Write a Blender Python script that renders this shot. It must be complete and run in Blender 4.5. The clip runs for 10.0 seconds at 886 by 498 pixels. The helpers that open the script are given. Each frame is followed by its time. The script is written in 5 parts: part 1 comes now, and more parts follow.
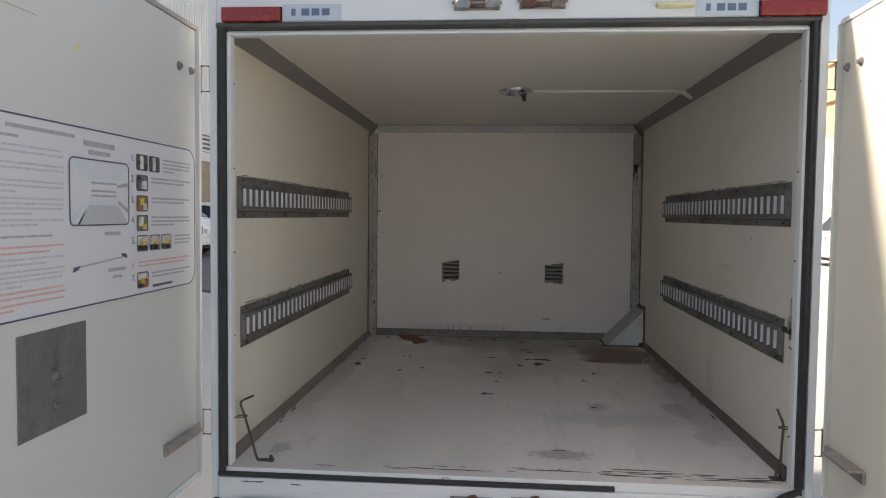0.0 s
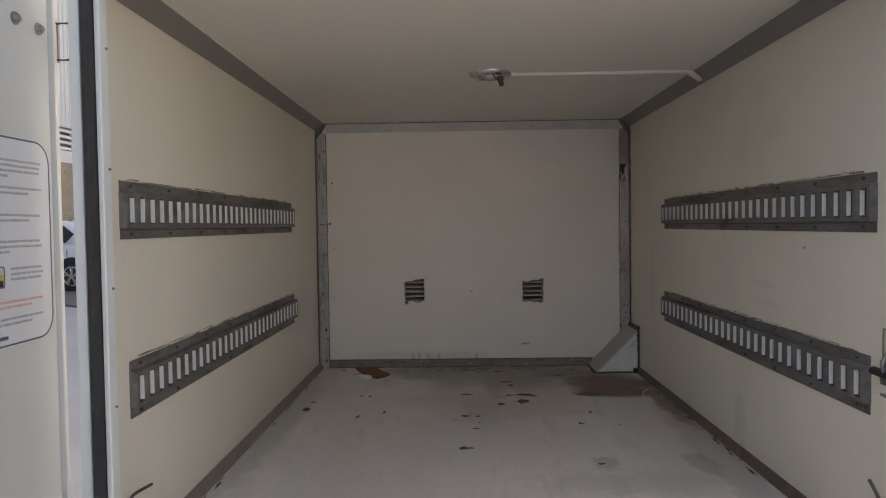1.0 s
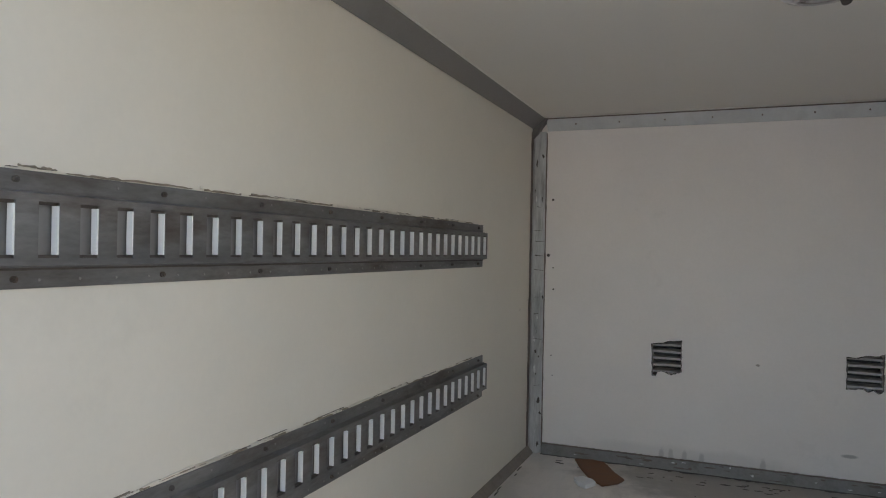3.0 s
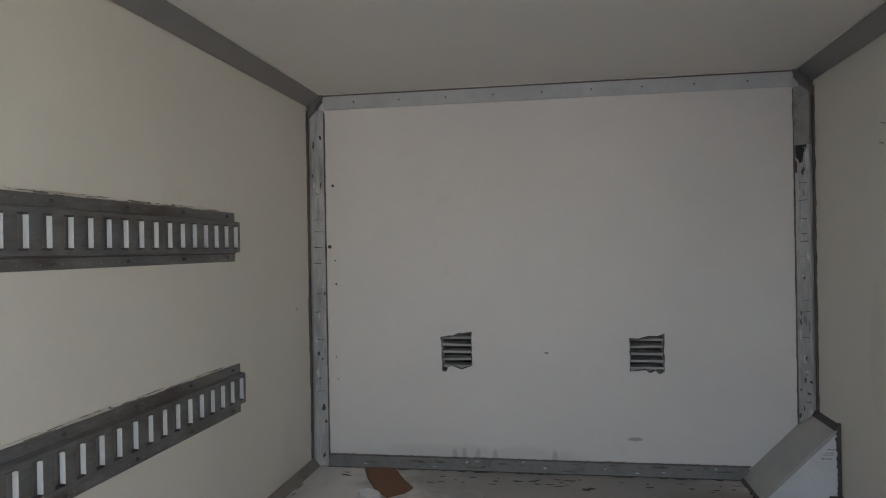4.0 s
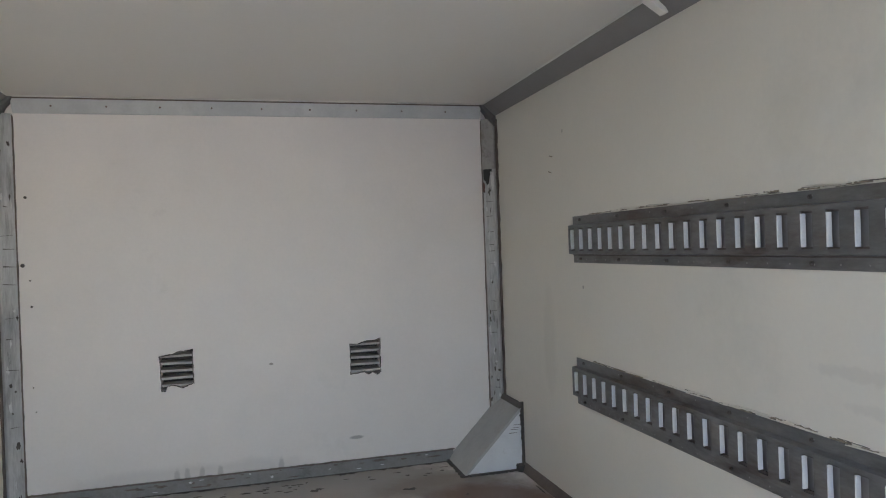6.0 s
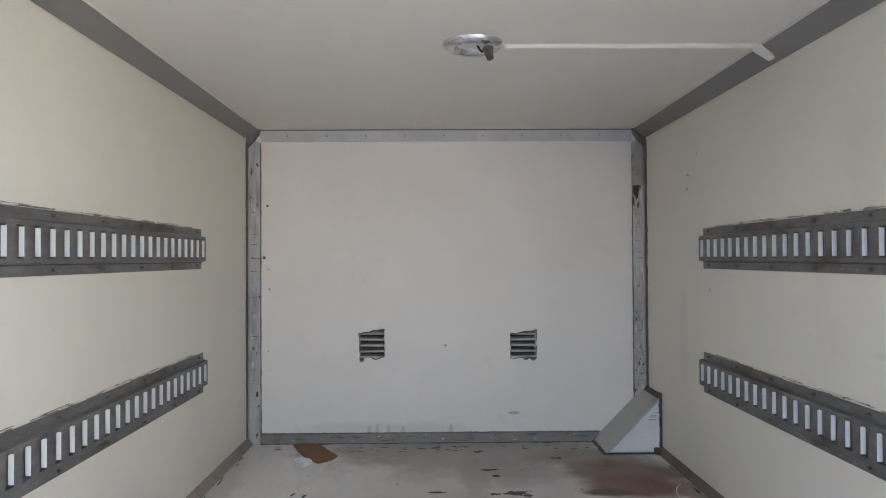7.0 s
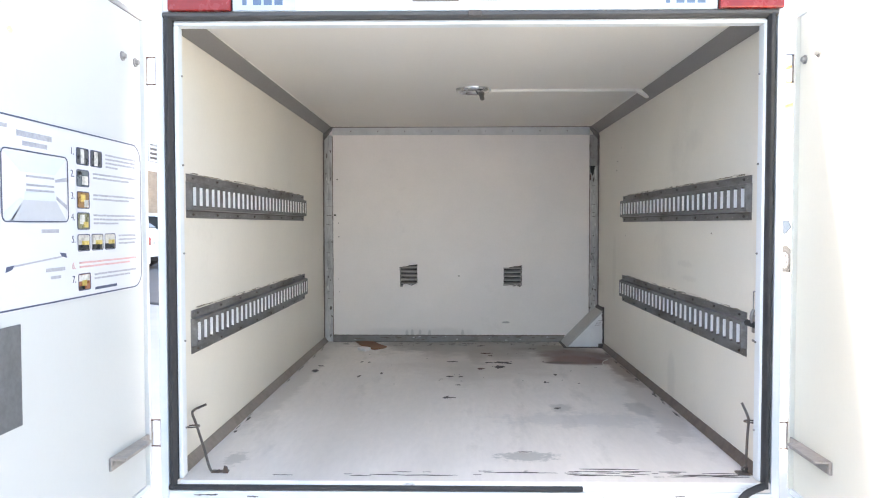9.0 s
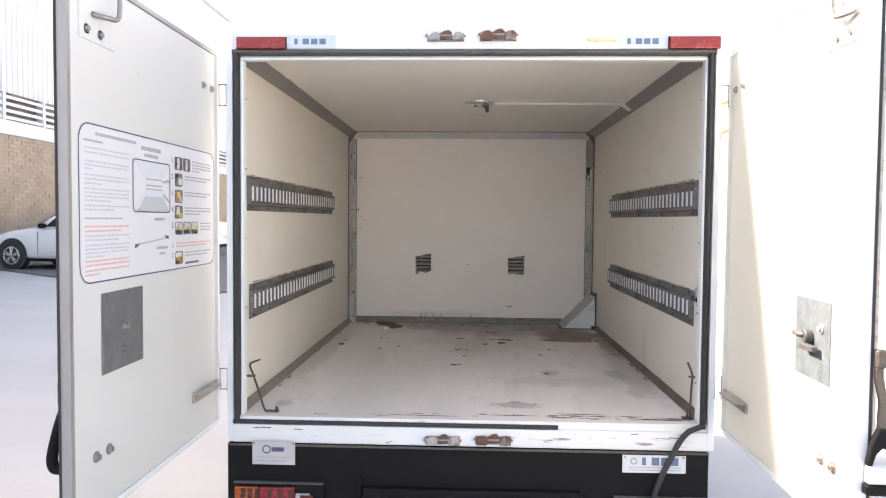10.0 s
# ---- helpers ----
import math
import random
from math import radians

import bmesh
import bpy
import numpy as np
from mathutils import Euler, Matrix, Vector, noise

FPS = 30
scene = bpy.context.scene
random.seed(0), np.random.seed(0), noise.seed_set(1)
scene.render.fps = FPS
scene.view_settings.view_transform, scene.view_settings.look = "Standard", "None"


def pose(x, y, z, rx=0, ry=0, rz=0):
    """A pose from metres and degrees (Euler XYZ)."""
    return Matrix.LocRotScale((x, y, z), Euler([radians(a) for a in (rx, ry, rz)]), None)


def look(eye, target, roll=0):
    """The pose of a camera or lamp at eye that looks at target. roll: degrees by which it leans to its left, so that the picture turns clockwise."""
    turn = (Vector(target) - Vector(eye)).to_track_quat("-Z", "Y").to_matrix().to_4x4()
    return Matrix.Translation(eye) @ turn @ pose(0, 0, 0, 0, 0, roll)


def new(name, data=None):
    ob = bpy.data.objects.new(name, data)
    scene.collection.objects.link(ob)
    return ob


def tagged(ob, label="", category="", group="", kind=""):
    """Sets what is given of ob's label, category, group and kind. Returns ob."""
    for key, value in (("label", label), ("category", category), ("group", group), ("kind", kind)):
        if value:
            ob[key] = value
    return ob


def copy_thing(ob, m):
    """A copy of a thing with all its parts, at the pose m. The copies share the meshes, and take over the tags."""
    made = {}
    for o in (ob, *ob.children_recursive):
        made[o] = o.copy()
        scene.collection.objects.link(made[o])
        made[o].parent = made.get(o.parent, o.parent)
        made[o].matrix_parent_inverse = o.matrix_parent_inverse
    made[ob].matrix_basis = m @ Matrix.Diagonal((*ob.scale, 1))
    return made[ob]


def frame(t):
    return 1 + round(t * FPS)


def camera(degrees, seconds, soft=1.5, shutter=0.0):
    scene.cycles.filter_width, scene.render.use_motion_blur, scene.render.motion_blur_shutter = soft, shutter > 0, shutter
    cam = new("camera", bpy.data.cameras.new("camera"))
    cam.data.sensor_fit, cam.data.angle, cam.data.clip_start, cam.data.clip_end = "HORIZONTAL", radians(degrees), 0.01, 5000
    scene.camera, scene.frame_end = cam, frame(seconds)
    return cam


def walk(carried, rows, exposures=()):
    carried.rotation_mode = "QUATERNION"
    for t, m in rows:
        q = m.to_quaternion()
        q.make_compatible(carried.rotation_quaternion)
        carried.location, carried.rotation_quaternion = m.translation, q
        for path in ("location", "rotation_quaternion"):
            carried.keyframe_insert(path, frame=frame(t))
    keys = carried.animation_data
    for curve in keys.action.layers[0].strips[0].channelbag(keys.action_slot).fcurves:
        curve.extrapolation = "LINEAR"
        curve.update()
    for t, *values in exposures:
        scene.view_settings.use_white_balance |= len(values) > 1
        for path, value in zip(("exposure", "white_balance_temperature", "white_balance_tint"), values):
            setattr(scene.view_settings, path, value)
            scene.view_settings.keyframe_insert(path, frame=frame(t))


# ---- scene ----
# the camera and its walk: seconds, eye, yaw, pitch, lean to the left
cam = camera(64.0, 10.0, soft=1.1)
ROWS = [
    (0, 0.007, 0.004, 1.394, 4.62, -2.75, 0.62),
    (0.3, -0.032, 0.180, 1.395, 2.96, -1.62, 0.26),
    (0.5, -0.048, 0.294, 1.396, 1.54, -0.81, 0.02),
    (0.8, -0.056, 0.457, 1.396, 0.96, -1.42, -0.47),
    (1, -0.056, 0.569, 1.398, 1.25, -1.90, -0.80),
    (1.2, -0.042, 0.688, 1.402, 3.16, -1.22, -0.85),
    (1.3, -0.030, 0.747, 1.405, 3.20, -0.90, -0.74),
    (1.5, -0.016, 0.859, 1.408, 5.17, -0.81, -0.52),
    (1.7, -0.017, 0.957, 1.408, 6.70, -1.13, -0.12),
    (2, -0.035, 1.120, 1.408, 9.45, -0.64, 0.48),
    (2.2, -0.084, 1.257, 1.413, 11.88, 0.12, 1.22),
    (3.3, -0.077, 1.701, 1.437, 23.45, -0.08, 0.83),
    (3.5, -0.042, 1.772, 1.443, 20.71, 0.12, -0.15),
    (3.8, 0.030, 1.865, 1.417, 14.95, 0.10, -0.85),
    (4, 0.064, 1.903, 1.403, 9.51, -0.07, -1.00),
    (4.5, 0.022, 1.878, 1.420, -6.33, -0.68, -1.31),
    (5, -0.024, 1.879, 1.427, -18.67, -0.22, -2.43),
    (5.5, -0.012, 1.793, 1.432, -24.49, 0.18, -1.65),
    (5.8, -0.018, 1.797, 1.432, -21.90, -0.10, -2.00),
    (6, -0.042, 1.799, 1.430, -15.13, -0.27, -2.03),
    (6.2, -0.092, 1.712, 1.412, -9.68, 1.66, -1.36),
    (7.3, -0.023, 1.199, 1.402, -0.27, -0.40, -0.53),
    (7.5, -0.035, 1.056, 1.395, -0.40, -1.44, -0.75),
    (7.8, -0.034, 0.858, 1.383, -0.45, -2.32, -0.53),
    (8, -0.032, 0.725, 1.377, 0.39, -1.88, -0.38),
    (8.3, -0.003, 0.503, 1.374, 1.77, -1.79, 0.27),
    (8.5, 0.012, 0.360, 1.372, 2.19, -2.48, 0.71),
    (8.8, -0.002, 0.177, 1.363, 1.15, -2.55, 0.25),
    (9, -0.014, 0.060, 1.359, 0.97, -1.99, -0.03),
    (9.3, -0.021, -0.126, 1.364, 0.86, -3.38, -0.19),
    (9.5, -0.021, -0.240, 1.367, 1.45, -3.28, -0.29),
    (9.8, -0.001, -0.376, 1.360, 2.15, -2.43, 0.18),
    (10, 0.026, -0.452, 1.351, 2.24, -2.37, 0.50),
]


def heading(x, y, z, yaw, pitch, lean):
    a, b = radians(yaw), radians(pitch)
    way = Vector((-math.sin(a) * math.cos(b), math.cos(a) * math.cos(b), math.sin(b)))
    eye = Vector((x, y, z))
    return look(eye, eye + way, lean)


EXPOSURES = [(0, 1.03, 7710, 14), (0.5, 1.03, 7760, 17), (1, 1.21, 7880, 16), (2, 1.66, 7580, 12), (3.5, 1.77, 6790, 11), (4.5, 1.96, 6860, 11), (5, 2.15, 6830, 11), (5.5, 2.24, 6790, 11), (6, 2.4, 6780, 11), (7.5, 2.62, 6740, 12), (8.5, 2.75, 6740, 11), (9, 2.76, 6880, 12), (10, 2.29, 7690, 17)]
walk(cam, [(t, heading(*r)) for t, *r in ROWS], EXPOSURES)

# daylight: a high sun from beyond the truck and to its near side, and a hazy sky
SUN = Vector((1.15, -0.38, -1.0)).normalized()
world = bpy.data.worlds.new("sky")
scene.world = world
world.use_nodes = True
wn = world.node_tree
sky = wn.nodes.new("ShaderNodeTexSky")
sky.sky_type = "NISHITA"
sky.sun_disc = False
sky.sun_elevation = math.asin(-SUN.z)
sky.sun_rotation = math.atan2(-SUN.x, -SUN.y)
sky.dust_density = 3.0
wn.links.new(sky.outputs[0], wn.nodes["Background"].inputs[0])
wn.nodes["Background"].inputs[1].default_value = 0.135
lamp = bpy.data.lights.new("sun", "SUN")
lamp.energy, lamp.angle, lamp.color = 4.1, radians(6.0), (1.0, 0.965, 0.92)
sun_ob = new("sun", lamp)
sun_ob.matrix_world = look((0, 0, 30), Vector((0, 0, 30)) + SUN)

# the cargo box inside: side walls, opening, end wall, floor, ceiling; then its outer sides
XL, XR, YF, YB, ZF, ZC = -0.784, 0.822, 1.97, 4.246, 0.666, 1.931
OUTL, OUTR, OUTZ = -0.810, 0.852, 2.012
WX, WY, WZ = 0.606, 4.034, 0.884      # toe, near side and top of the wedge in the floor corner

# ---- materials ----
def shader(name, colour, rough=0.5, metal=0.0, spread=0.08, scale=6.0, grain=180.0, bump=0.15, stain=None, stain_at=(0.62, 0.8), stain_scale=2.0, spec=0.5, rough_spread=0.12, stretch=(1, 1, 1)):
    """A principled material with broad and fine variation, fine relief and an optional stain colour."""
    m = bpy.data.materials.new(name)
    m.use_nodes = True
    nt = m.node_tree
    n, l = nt.nodes, nt.links
    b = n["Principled BSDF"]
    co = n.new("ShaderNodeTexCoord")
    mp = n.new("ShaderNodeMapping")
    mp.inputs["Scale"].default_value = stretch
    l.new(co.outputs["Object"], mp.inputs["Vector"])

    def noise_at(sc, detail, roughness=0.6):
        x = n.new("ShaderNodeTexNoise")
        x.inputs["Scale"].default_value, x.inputs["Detail"].default_value, x.inputs["Roughness"].default_value = sc, detail, roughness
        l.new(mp.outputs[0], x.inputs["Vector"])
        return x.outputs["Fac"]

    def ranged(fac, a0, a1, b0, b1):
        r = n.new("ShaderNodeMapRange")
        for i, v in enumerate((a0, a1, b0, b1)):
            r.inputs[i + 1].default_value = v
        l.new(fac, r.inputs[0])
        return r.outputs[0]

    broad, fine = noise_at(scale, 5), noise_at(grain, 3)
    tone = n.new("ShaderNodeMix")
    tone.data_type = "RGBA"
    tone.inputs[6].default_value = (*[c * (1 - spread) for c in colour], 1)
    tone.inputs[7].default_value = (*[min(1, c * (1 + spread)) for c in colour], 1)
    l.new(ranged(broad, 0.3, 0.7, 0, 1), tone.inputs[0])
    out = tone.outputs[2]
    if stain:
        mix = n.new("ShaderNodeMix")
        mix.data_type = "RGBA"
        mix.inputs[7].default_value = (*stain, 1)
        l.new(out, mix.inputs[6])
        l.new(ranged(noise_at(stain_scale, 8, 0.68), stain_at[0], stain_at[1], 0, 0.85), mix.inputs[0])
        out = mix.outputs[2]
    speck = n.new("ShaderNodeMix")
    speck.data_type, speck.blend_type = "RGBA", "MULTIPLY"
    speck.inputs[0].default_value = 1.0
    l.new(out, speck.inputs[6])
    l.new(ranged(fine, 0.3, 0.7, 1 - spread * 0.6, 1.0), speck.inputs[7])
    l.new(speck.outputs[2], b.inputs["Base Color"])
    l.new(ranged(broad, 0.3, 0.7, max(0.03, rough - rough_spread), min(1, rough + rough_spread)), b.inputs["Roughness"])
    b.inputs["Metallic"].default_value = metal
    b.inputs["Specular IOR Level"].default_value = spec
    if bump:
        bp = n.new("ShaderNodeBump")
        bp.inputs["Strength"].default_value, bp.inputs["Distance"].default_value = bump, 0.002
        l.new(fine, bp.inputs["Height"])
        l.new(bp.outputs[0], b.inputs["Normal"])
    return m


def base_link(m):
    """The socket that feeds the base colour, the node tree and the shader, to lay more over it."""
    nt = m.node_tree
    b = nt.nodes["Principled BSDF"]
    return nt, b, b.inputs["Base Color"].links[0].from_socket


def spot(m, centre, radius, colour, strength=0.9, warp=0.5, warp_scale=9.0, squash=(1, 1, 1)):
    """A stain with a ragged edge at one place of a surface, in world metres."""
    nt, b, src = base_link(m)
    n, l = nt.nodes, nt.links
    geo = n.new("ShaderNodeNewGeometry")
    sub = n.new("ShaderNodeVectorMath")
    sub.operation = "SUBTRACT"
    sub.inputs[1].default_value = centre
    l.new(geo.outputs["Position"], sub.inputs[0])
    mul = n.new("ShaderNodeVectorMath")
    mul.operation = "MULTIPLY"
    mul.inputs[1].default_value = [1 / (radius * s) for s in squash]
    l.new(sub.outputs[0], mul.inputs[0])
    ln = n.new("ShaderNodeVectorMath")
    ln.operation = "LENGTH"
    l.new(mul.outputs[0], ln.inputs[0])
    nz = n.new("ShaderNodeTexNoise")
    nz.inputs["Scale"].default_value, nz.inputs["Detail"].default_value, nz.inputs["Roughness"].default_value = warp_scale, 7, 0.65
    l.new(geo.outputs["Position"], nz.inputs["Vector"])
    ad = n.new("ShaderNodeMath")
    ad.operation = "MULTIPLY_ADD"
    ad.inputs[1].default_value = warp * 2
    l.new(nz.outputs["Fac"], ad.inputs[0])
    l.new(ln.outputs["Value"], ad.inputs[2])
    r = n.new("ShaderNodeMapRange")
    r.interpolation_type = "SMOOTHSTEP"
    for i, v in enumerate((0.55 + warp, 1.15 + warp, strength, 0.0)):
        r.inputs[i + 1].default_value = v
    l.new(ad.outputs[0], r.inputs[0])
    mix = n.new("ShaderNodeMix")
    mix.data_type = "RGBA"
    mix.inputs[7].default_value = (*colour, 1)
    l.new(r.outputs[0], mix.inputs[0])
    l.new(src, mix.inputs[6])
    l.new(mix.outputs[2], b.inputs["Base Color"])


CREAM = shader("cream_panel", (0.785, 0.738, 0.648), 0.46, rough_spread=0.05, spread=0.035, scale=2.2, grain=90, bump=0.05, stain=(0.56, 0.52, 0.44), stain_at=(0.60, 0.95), stain_scale=1.6)
BACK = shader("off_white_panel", (0.87, 0.815, 0.775), 0.48, rough_spread=0.05, spread=0.04, scale=2.5, grain=90, bump=0.05, stain=(0.50, 0.47, 0.43), stain_at=(0.64, 1.0), stain_scale=2.2)
CEIL = shader("ceiling_panel", (0.80, 0.755, 0.685), 0.45, spread=0.03, scale=1.5, grain=90, bump=0.04)
FLOOR = shader("worn_white_floor", (0.80, 0.743, 0.695), 0.45, spread=0.10, scale=3.5, grain=60, bump=0.12, stain=(0.45, 0.42, 0.385), stain_at=(0.58, 0.9), stain_scale=6.5, stretch=(1.0, 0.28, 1.0))
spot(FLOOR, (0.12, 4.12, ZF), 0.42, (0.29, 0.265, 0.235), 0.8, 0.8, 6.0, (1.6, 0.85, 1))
spot(FLOOR, (0.10, 3.80, ZF), 0.10, (0.36, 0.33, 0.30), 0.6, 0.9, 14.0, (0.5, 3.4, 1))
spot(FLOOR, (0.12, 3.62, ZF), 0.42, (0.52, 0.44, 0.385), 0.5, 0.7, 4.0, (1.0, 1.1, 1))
spot(FLOOR, (0.752, 2.91, ZF), 0.075, (0.42, 0.37, 0.33), 0.5, 0.8, 9.0, (1.0, 9.0, 1))
spot(FLOOR, (-0.726, 3.22, ZF), 0.07, (0.48, 0.44, 0.40), 0.5, 0.8, 9.0, (1.0, 12.0, 1))
spot(FLOOR, (0.54, 3.98, ZF), 0.21, (0.26, 0.20, 0.15), 0.8, 0.5, 8.0, (1.3, 0.7, 1))
spot(FLOOR, (0.64, 3.82, ZF), 0.19, (0.19, 0.105, 0.072), 0.95, 0.5, 7.0, (1.2, 0.9, 1))
spot(FLOOR, (0.610, 3.66, ZF), 0.150, (0.20, 0.077, 0.046), 0.98, 0.35, 8.0, (1.25, 0.85, 1))
spot(FLOOR, (0.520, 3.600, ZF), 0.060, (0.09, 0.040, 0.028), 0.95, 0.5, 11.0, (1.5, 0.6, 1))
spot(FLOOR, (0.780, 3.45, ZF), 0.065, (0.24, 0.16, 0.11), 0.75, 0.8, 9.0, (0.8, 6.0, 1))
spot(FLOOR, (0.19, 3.84, ZF), 0.15, (0.36, 0.32, 0.28), 0.55, 0.6, 10.0, (1.2, 1.3, 1))
spot(FLOOR, (0.34, 3.83, ZF), 0.10, (0.42, 0.38, 0.34), 0.45, 0.7, 14.0, (0.7, 1.8, 1))
spot(FLOOR, (0.69, 2.38, ZF), 0.06, (0.48, 0.43, 0.40), 0.5, 1.1, 34.0, (0.6, 1.6, 1))
spot(FLOOR, (0.68, 2.72, ZF), 0.075, (0.38, 0.36, 0.34), 0.6, 0.9, 24.0, (0.7, 1.6, 1))
spot(FLOOR, (0.45, 2.56, ZF), 0.20, (0.53, 0.51, 0.50), 0.40, 1.1, 26.0, (1.6, 0.5, 1))
spot(FLOOR, (0.39, 2.72, ZF), 0.05, (0.40, 0.38, 0.36), 0.55, 0.8, 22.0, (1.0, 1.5, 1))
spot(FLOOR, (-0.663, 2.13, ZF), 0.040, (0.40, 0.38, 0.35), 0.55, 1.1, 45.0, (0.9, 1.6, 1))
spot(FLOOR, (0.20, 2.16, ZF), 0.08, (0.36, 0.35, 0.33), 0.70, 1.2, 42.0, (1.2, 0.6, 1))
spot(FLOOR, (0.03, 3.36, ZF), 0.11, (0.50, 0.47, 0.43), 0.4, 0.8, 12.0, (0.8, 3.0, 1))
spot(BACK, (-0.24, YB, 0.705), 0.16, (0.56, 0.53, 0.50), 0.35, 0.5, 9.0, (2.4, 1, 0.30))
for drip in (-0.30, -0.268, -0.222, -0.165, 0.03):
    spot(BACK, (drip, YB, 0.712), 0.020, (0.36, 0.33, 0.31), 0.45, 0.6, 45.0, (0.5, 1, 1.3))
spot(BACK, (0.286, YB, 0.779), 0.018, (0.35, 0.33, 0.31), 0.8, 0.5, 30.0, (1.6, 1, 0.4))
spot(CREAM, (XR, 2.795, 0.752), 0.08, (0.55, 0.52, 0.46), 0.35, 0.6, 10.0, (1, 0.7, 1.4))
spot(CREAM, (XR, 2.575, 1.650), 0.09, (0.56, 0.53, 0.47), 0.16, 0.9, 26.0, (1, 1.0, 0.4))
spot(CREAM, (XR, 3.790, 1.124), 0.08, (0.58, 0.54, 0.46), 0.25, 0.6, 12.0, (1, 0.6, 2.4))
spot(CREAM, (XR, 2.387, 1.329), 0.0055, (0.16, 0.13, 0.10), 0.9, 0.5, 60.0, (1, 1.2, 0.6))
spot(CREAM, (XR, 3.554, 1.304), 0.0055, (0.34, 0.30, 0.25), 0.8, 0.5, 60.0)
spot(BACK, (0.009, YB, 1.054), 0.0055, (0.30, 0.26, 0.22), 0.8, 0.5, 60.0, (1.4, 1, 0.8))
spot(CREAM, (XR, 2.652, 1.215), 0.05, (0.54, 0.50, 0.44), 0.26, 1.0, 40.0, (1, 2.0, 0.25))
spot(CREAM, (XR, 2.600, 1.165), 0.04, (0.54, 0.50, 0.44), 0.24, 1.0, 40.0, (1, 1.8, 0.3))
spot(CREAM, (XL, 4.081, 1.215), 0.0055, (0.35, 0.31, 0.26), 0.7, 0.5, 60.0)
spot(CREAM, (XR, 3.655, 1.744), 0.006, (0.42, 0.38, 0.32), 0.6, 0.5, 60.0)
SLAT = shader("dusty_vent_slat", (0.50, 0.47, 0.44), 0.5, 0.2, spread=0.2, scale=40, bump=0.1)
RODM = shader("dark_rusty_rod", (0.13, 0.118, 0.106), 0.5, 0.5, spread=0.3, scale=40, bump=0.2, stain=(0.15, 0.08, 0.045), stain_at=(0.48, 0.68), stain_scale=25)
GALV = shader("galvanised_trim", (0.58, 0.58, 0.575), 0.38, 0.25, spread=0.30, scale=12, grain=120, bump=0.2, stain=(0.20, 0.19, 0.18), stain_at=(0.50, 0.74), stain_scale=26, stretch=(1.6, 1.6, 0.22))
SLEEVE = shader("dull_grey_sleeve", (0.36, 0.355, 0.34), 0.5, 0.3, spread=0.15, scale=18, grain=120, bump=0.15, stain=(0.16, 0.145, 0.13), stain_at=(0.52, 0.7), stain_scale=20)
GUSSET = shader("dark_corner_sheet", (0.185, 0.175, 0.168), 0.55, 0.2, spread=0.3, scale=30, bump=0.2)
COVE = shader("grey_cove_strip", (0.25, 0.235, 0.22), 0.5, 0.15, spread=0.10, scale=8, grain=140, bump=0.1, stain=(0.20, 0.17, 0.15), stain_at=(0.58, 0.85), stain_scale=5)
DUSTA = shader("dusty_floor_angle", (0.30, 0.255, 0.22), 0.55, 0.15, spread=0.18, scale=10, grain=140, bump=0.2, stain=(0.15, 0.125, 0.105), stain_at=(0.50, 0.76), stain_scale=9)
SKIRT = shader("grimy_floor_angle", (0.185, 0.145, 0.122), 0.55, 0.2, spread=0.22, scale=10, grain=140, bump=0.2, stain=(0.085, 0.066, 0.055), stain_at=(0.47, 0.70), stain_scale=9)
RAIL = shader("dull_rail_steel", (0.215, 0.210, 0.205), 0.5, 0.3, spread=0.34, scale=16, grain=160, bump=0.25, stain=(0.10, 0.072, 0.055), stain_at=(0.46, 0.68), stain_scale=12, stretch=(1, 0.3, 1.2))
SLOTB = shader("grey_slot_back", (0.27, 0.265, 0.26), 0.5, 0.2, spread=0.1, scale=30, bump=0.0)
TOPR = shader("bright_top_rail", (0.62, 0.62, 0.615), 0.38, 0.1, spread=0.10, scale=10, grain=120, bump=0.12, stain=(0.45, 0.44, 0.43), stain_at=(0.58, 0.85), stain_scale=12)
LOWR = shader("grimy_bottom_rail", (0.29, 0.28, 0.27), 0.5, 0.2, spread=0.25, scale=14, grain=120, bump=0.2, stain=(0.15, 0.138, 0.128), stain_at=(0.45, 0.70), stain_scale=14)
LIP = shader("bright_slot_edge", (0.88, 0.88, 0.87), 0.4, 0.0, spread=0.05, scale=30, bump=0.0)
DARK = shader("dark_gap", (0.035, 0.033, 0.032), 0.7, spread=0.2, scale=20)
# for sealant and dirt, and for the painted shade under the rail webs
GRIME_SHADE = shader("dark_sealant_and_shade", (0.10, 0.085, 0.075), 0.7, spread=0.3, scale=60, bump=0.3)
RUSTCHIP = shader("rusty_chip", (0.13, 0.062, 0.045), 0.7, spread=0.3, scale=60, bump=0.3)
PALE = shader("pale_scrape", (0.66, 0.66, 0.65), 0.45, 0.2, spread=0.12, scale=60, bump=0.2)
CRACK = shader("torn_panel_edge", (0.30, 0.25, 0.19), 0.7, spread=0.3, scale=80, bump=0.3)
WHITE = shader("white_paint", (0.76, 0.79, 0.80), 0.33, spread=0.02, scale=5, grain=80, bump=0.04, stain=(0.66, 0.66, 0.65), stain_at=(0.62, 0.95), stain_scale=6, rough_spread=0.04)
SILLW = shader("scuffed_white_paint", (0.78, 0.79, 0.79), 0.35, spread=0.04, scale=6, grain=80, bump=0.08, stain=(0.14, 0.12, 0.11), stain_at=(0.60, 0.66), stain_scale=13, stretch=(0.35, 1.5, 2.5))
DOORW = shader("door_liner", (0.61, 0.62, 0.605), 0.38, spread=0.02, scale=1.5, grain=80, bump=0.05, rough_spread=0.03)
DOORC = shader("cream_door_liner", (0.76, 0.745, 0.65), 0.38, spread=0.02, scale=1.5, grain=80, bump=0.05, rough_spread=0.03)
